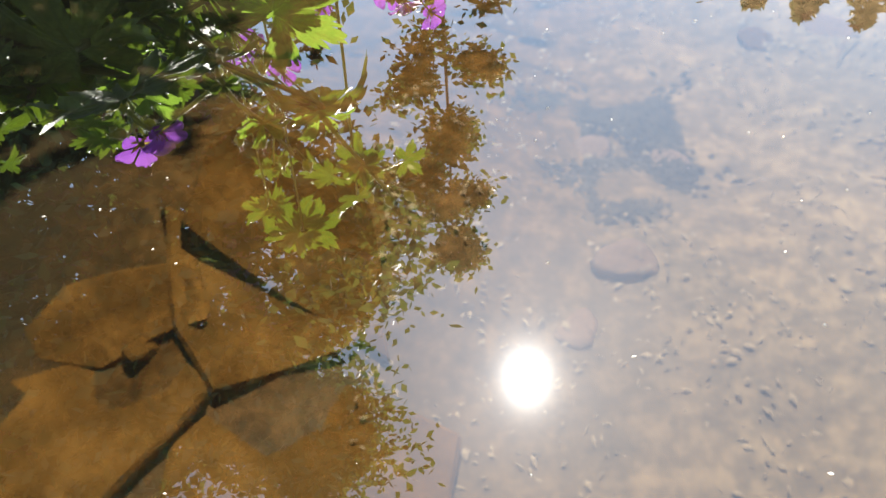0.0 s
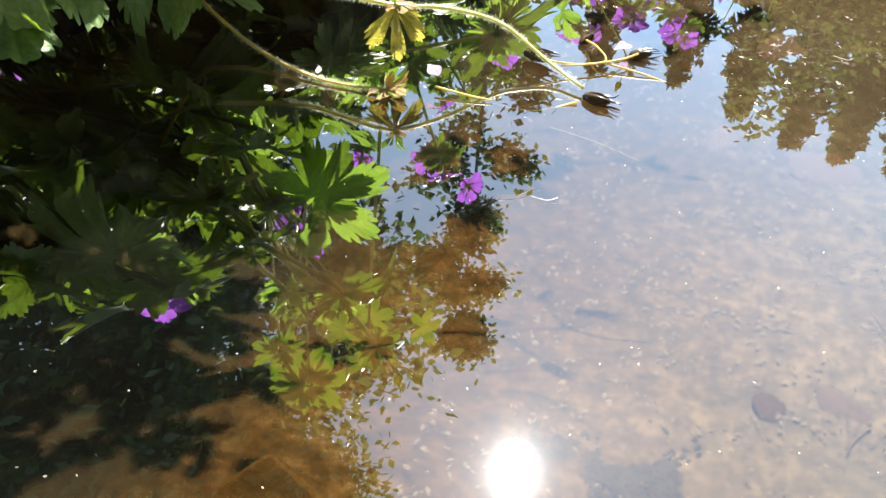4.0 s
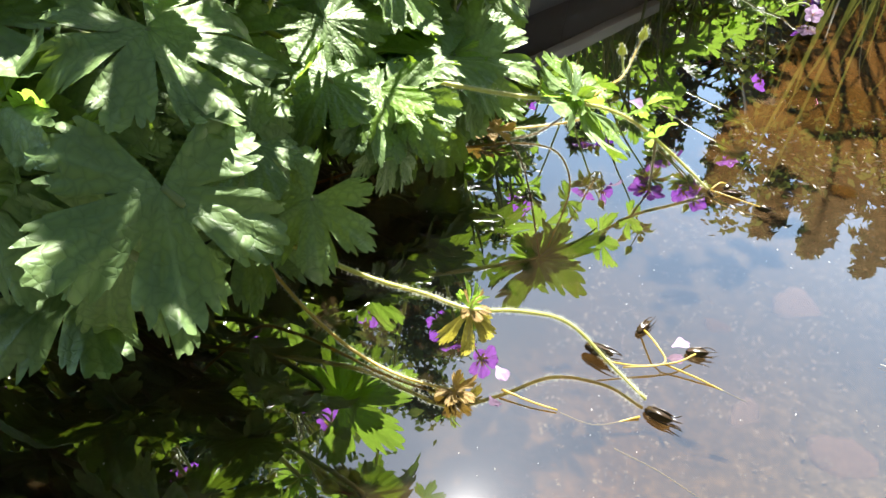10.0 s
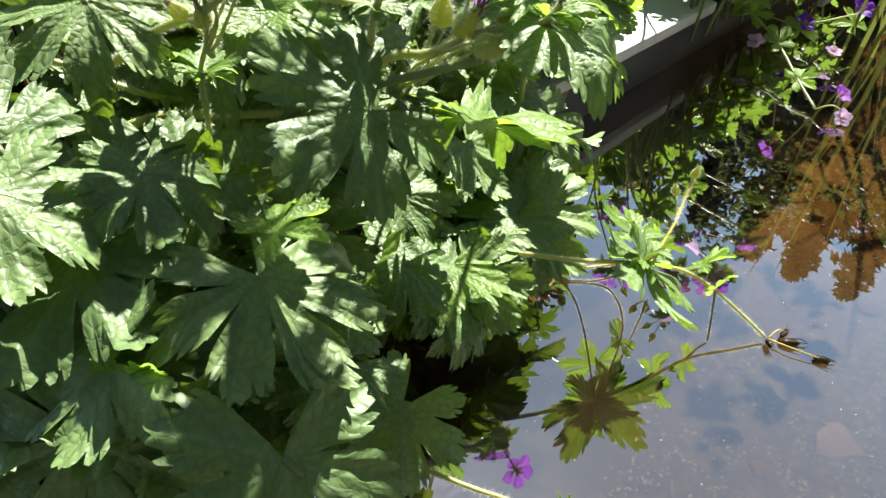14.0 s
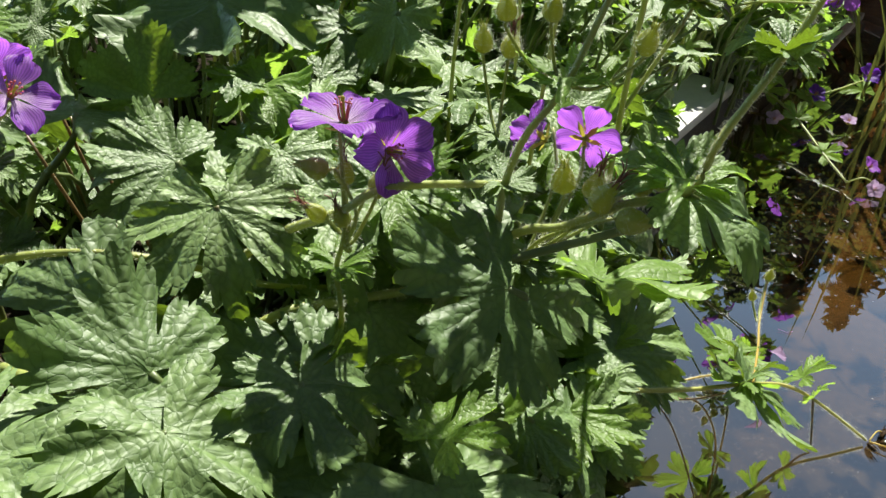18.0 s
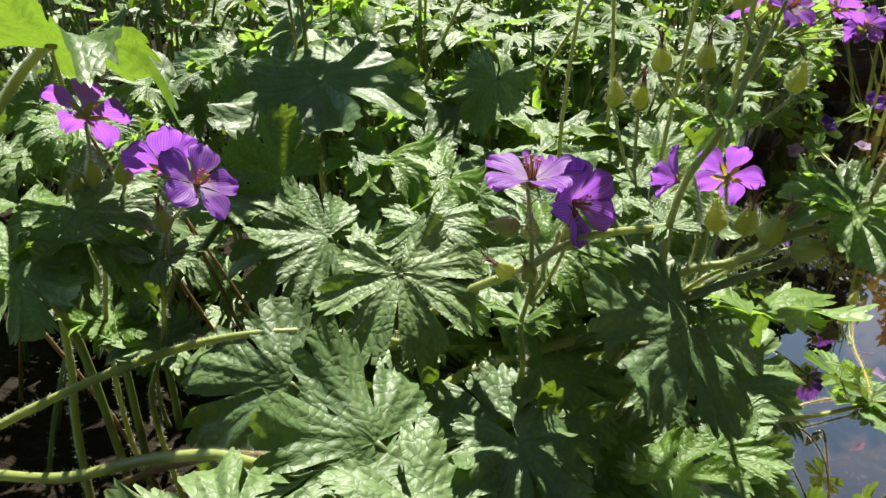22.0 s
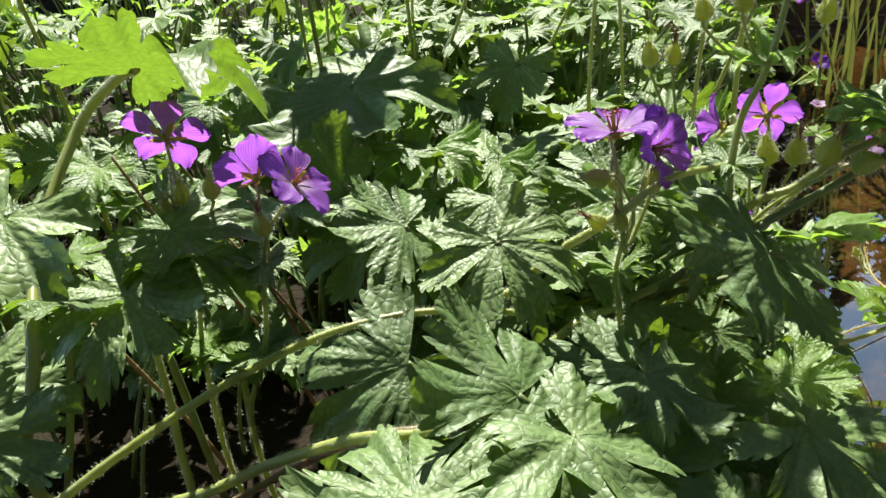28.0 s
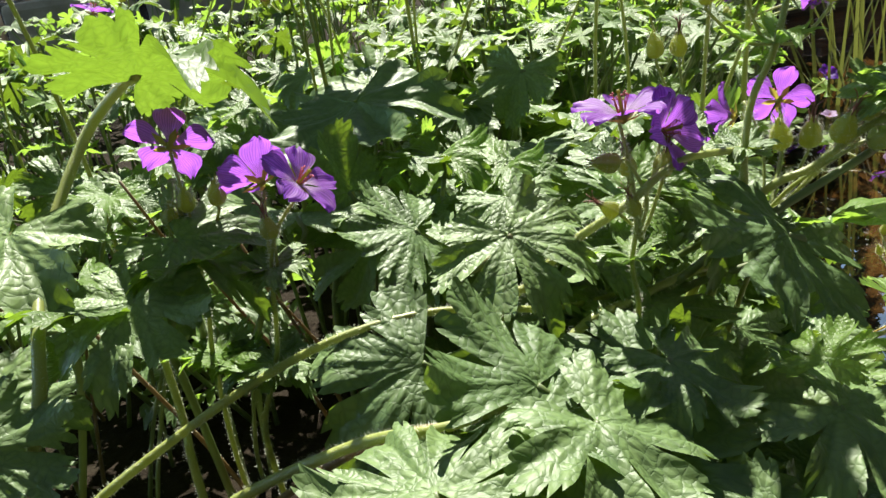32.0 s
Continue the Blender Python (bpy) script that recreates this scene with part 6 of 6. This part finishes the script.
for k, (cx, cy, count) in enumerate(((0.33, 1.32, 16), (0.47, 1.48, 12), (0.28, 1.22, 7))):
    reed = base("reed_clump", (cx, cy, bed_z(cx, cy)), "yellow-green reed blades standing in the pond water", "reeds", "reed clumps")
    for i in range(count):
        x, y = cx + rb.uniform(-.06, .06), cy + rb.uniform(-.07, .07)
        blade((x, y, bed_z(x, y)), rb.uniform(.42, .66), rb.uniform(.003, .0055), rb.uniform(0, 6.3), rb.uniform(.05, .4), rb, "reed_blade", reed)

# ---- trees round the garden ----


def leaf_cloud(places, size, rng, droop=0.0):
    v, f = [], []
    for p in places:
        a, b = rng.uniform(0, 6.3), rng.uniform(-.7, .7)
        s = size * rng.uniform(.6, 1.3)
        d = Vector((math.cos(a) * math.cos(b), math.sin(a) * math.cos(b), math.sin(b) - droop)).normalized()
        n = d.cross(Vector((rng.uniform(-1, 1), rng.uniform(-1, 1), rng.uniform(-1, 1)))).normalized()
        p = Vector(p)
        k = len(v)
        v += [p, p + d * s * .45 + n * s * .28, p + d * s, p + d * s * .45 - n * s * .28]
        f.append((k, k + 1, k + 2, k + 3))
    return v, f


def broad_tree(at, height, spread, seed, count, label, low=0.25, leaf_size=0.13, girth=0.028, clumps=11):
    rng = random.Random(seed)
    t = base("tree", (at[0], at[1], 0.03), label, "tree", "trees round the garden")
    pieces, spots = [], []
    v, f, *_ = tube_arrays([(*at, 0.0), (at[0] + .1, at[1], height * .4), (at[0] - .05, at[1] + .1, height * .9)], height * girth, height * girth * .2, 9, 5)
    put("trunk", mesh_of("trunk", v, f, BARK), t)
    for i in range(17):
        s = low + (0.95 - low) * i / 16
        a = i * 2.4 + rng.uniform(-.4, .4)
        ln = spread * math.sin(math.pi * min(.97, .22 + .74 * s)) * rng.uniform(.75, 1.1)
        p0 = np.array([at[0], at[1], height * s * .9])
        p2 = p0 + np.array([math.cos(a) * ln, math.sin(a) * ln, ln * rng.uniform(.15, .45)])
        p1 = (p0 + p2) / 2 + np.array([0, 0, ln * .12])
        v, f, *_ = tube_arrays([p0, p1, p2], height * girth * .33, height * girth * .07, 6, 4)
        pieces.append((v, f, 0))
        for _ in range(clumps):
            q = p0 + (p2 - p0) * rng.uniform(.35, 1.05) + np.array([rng.gauss(0, .16), rng.gauss(0, .16), rng.gauss(0, .12)]) * spread * .55
            r = spread * rng.uniform(.10, .2)
            for _ in range(count):
                spots.append(q + np.array([rng.gauss(0, r), rng.gauss(0, r), rng.gauss(0, r * .7)]))
    v, f, _ = joined(*pieces)
    put("limbs", mesh_of("limbs", v, f, BARK), t)
    v, f = leaf_cloud(spots, leaf_size, rng)
    tagged(put("crown", mesh_of("crown", v, f, CROWN, smooth=False), t), kind="stuff")
    return t


def conifer(at, height, spread, seed, label):
    rng = random.Random(seed)
    t = base("tree", (at[0], at[1], 0.03), label, "tree", "trees round the garden")
    v, f, *_ = tube_arrays([(*at, 0), (at[0], at[1], height * .5), (at[0], at[1], height)], height * .02, height * .002, 8, 6)
    put("trunk", mesh_of("trunk", v, f, BARK), t)
    v, f = [], []
    for i in range(230):
        s = (i + rng.random()) / 230
        z = height * (.06 + .93 * s)
        a = i * 2.4 + rng.uniform(-.3, .3)
        ln = spread * (1 - s) ** .8 * rng.uniform(.35, 1.2) + .06
        o = np.array([math.cos(a), math.sin(a), 0])
        side = np.array([-math.sin(a), math.cos(a), 0])
        for j in range(14):
            u = (j + 1) / 14
            c = np.array([at[0], at[1], z]) + o * ln * u + np.array([0, 0, -ln * .35 * u + .22 * ln * u * u])
            for sg in (-1, 1):
                w = (ln * .34 * (1.05 - u) + .05) * rng.uniform(.4, 1.3)
                tip = c + side * sg * w * rng.uniform(.7, 1.1) + o * w * .5 + np.array([0, 0, -w * rng.uniform(.1, .6)])
                k = len(v)
                v += [c - o * .018, c + o * .05, tip + np.array([rng.gauss(0, .03), rng.gauss(0, .03), rng.gauss(0, .04)])]
                f.append((k, k + 1, k + 2))
    tagged(put("crown", mesh_of("crown", v, f, NEEDLE, smooth=False), t), kind="stuff")
    return t


broad_tree((-5.9, 11.0), 23.0, 3.9, 1, 130, "large dark broad-leaved tree beyond the garden", 0.12, 0.25, clumps=18)
broad_tree((-9.5, 7.0), 17.0, 4.6, 2, 70, "large dark broad-leaved tree beyond the garden", 0.12, 0.30, clumps=16)
broad_tree((-1.3, 10.0), 12.4, 0.95, 3, 75, "slender leafy tree beyond the flower bed", 0.2, 0.125, girth=0.004)
broad_tree((-8.6, 10.4), 20.0, 4.0, 8, 90, "large dark broad-leaved tree beyond the garden", 0.12, 0.28, clumps=16)
broad_tree((-9.0, -1.0), 8.0, 3.2, 4, 16, "large dark broad-leaved tree beside the garden")
broad_tree((7.5, 9.5), 5.6, 2.4, 6, 18, "broad-leaved tree in the distance")
for i, (x, y, h, s) in enumerate(((2.3, 8.0, 4.6, 1.1), (3.7, 8.6, 5.2, 1.3), (1.2, 9.5, 4.9, 1.2), (5.4, 9.0, 5.2, 1.3), (0.2, 9.0, 4.6, 1.1), (-1.6, 12.0, 7.0, 1.5), (-4.2, 13.5, 9.0, 1.8), (7.2, 8.0, 5.0, 1.3), (2.95, 8.3, 4.9, 1.1), (1.75, 8.3, 4.5, 1.0), (3.3, 9.4, 5.6, 1.3), (4.5, 8.6, 5.0, 1.2))):
    conifer((x, y), h, s, 30 + i, "dark conifer standing beyond the pond")

# tall clipped hedges, out of view, added to cut skylight on the plants
hedge = base("hedge", (0.0, -3.2, 0.03), "tall dark hedge out of view, added to block light from the sky", "hedge")
rh = random.Random(90)
box("hedge_core", NEEDLE, hedge, pose(0.0, -3.4, 2.3, 0, 0, 0), (14.0, 0.7, 4.6), 0.1)
hv, hf = leaf_cloud([(rh.uniform(-7, 7), -3.05 + rh.gauss(0, .05), rh.uniform(0.05, 4.6)) for _ in range(7000)], 0.16, rh)
tagged(put("hedge_leaves", mesh_of("hedge_leaves", hv, hf, CROWN, smooth=False), hedge), kind="stuff")
# second unseen hedge at the side, also holding off skylight
side_blocker = base("hedge", (4.8, 0.5, 0.03), "tall dark hedge out of view, added to block light from the sky", "hedge")
box("hedge_core", NEEDLE, side_blocker, pose(5.0, 0.5, 2.1, 0, 0, 0), (0.7, 7.0, 4.2), 0.1)
hv, hf = leaf_cloud([(4.65 + rh.gauss(0, .05), rh.uniform(-3, 4), rh.uniform(0.05, 4.2)) for _ in range(4000)], 0.16, rh)
tagged(put("hedge_leaves", mesh_of("hedge_leaves", hv, hf, CROWN, smooth=False), side_blocker), kind="stuff")
far_hedge = base("hedge", (2.5, 4.8, 0.03), "low dark hedge beyond the timber deck", "hedge")
box("hedge_core", NEEDLE, far_hedge, pose(2.4, 4.9, 0.62, 0, 0, 0), (8.0, 0.6, 1.24), 0.1)
box("hedge_core", NEEDLE, far_hedge, pose(3.7, 5.05, 0.95, 0, 0, 0), (5.4, 0.6, 1.9), 0.1)
hv, hf = leaf_cloud([(x, 4.55 + rh.gauss(0, .1), rh.uniform(0.02, 1.0) ** .7 * ((1.35 if x < 0.9 else 2.15) + .2 * math.sin(2.3 * x) + .15 * math.sin(7 * x))) for x in [rh.uniform(-1.6, 6.4) for _ in range(30000)]], 0.055, rh)
tagged(put("hedge_leaves", mesh_of("hedge_leaves", hv, hf, CROWN, smooth=False), far_hedge), kind="stuff")
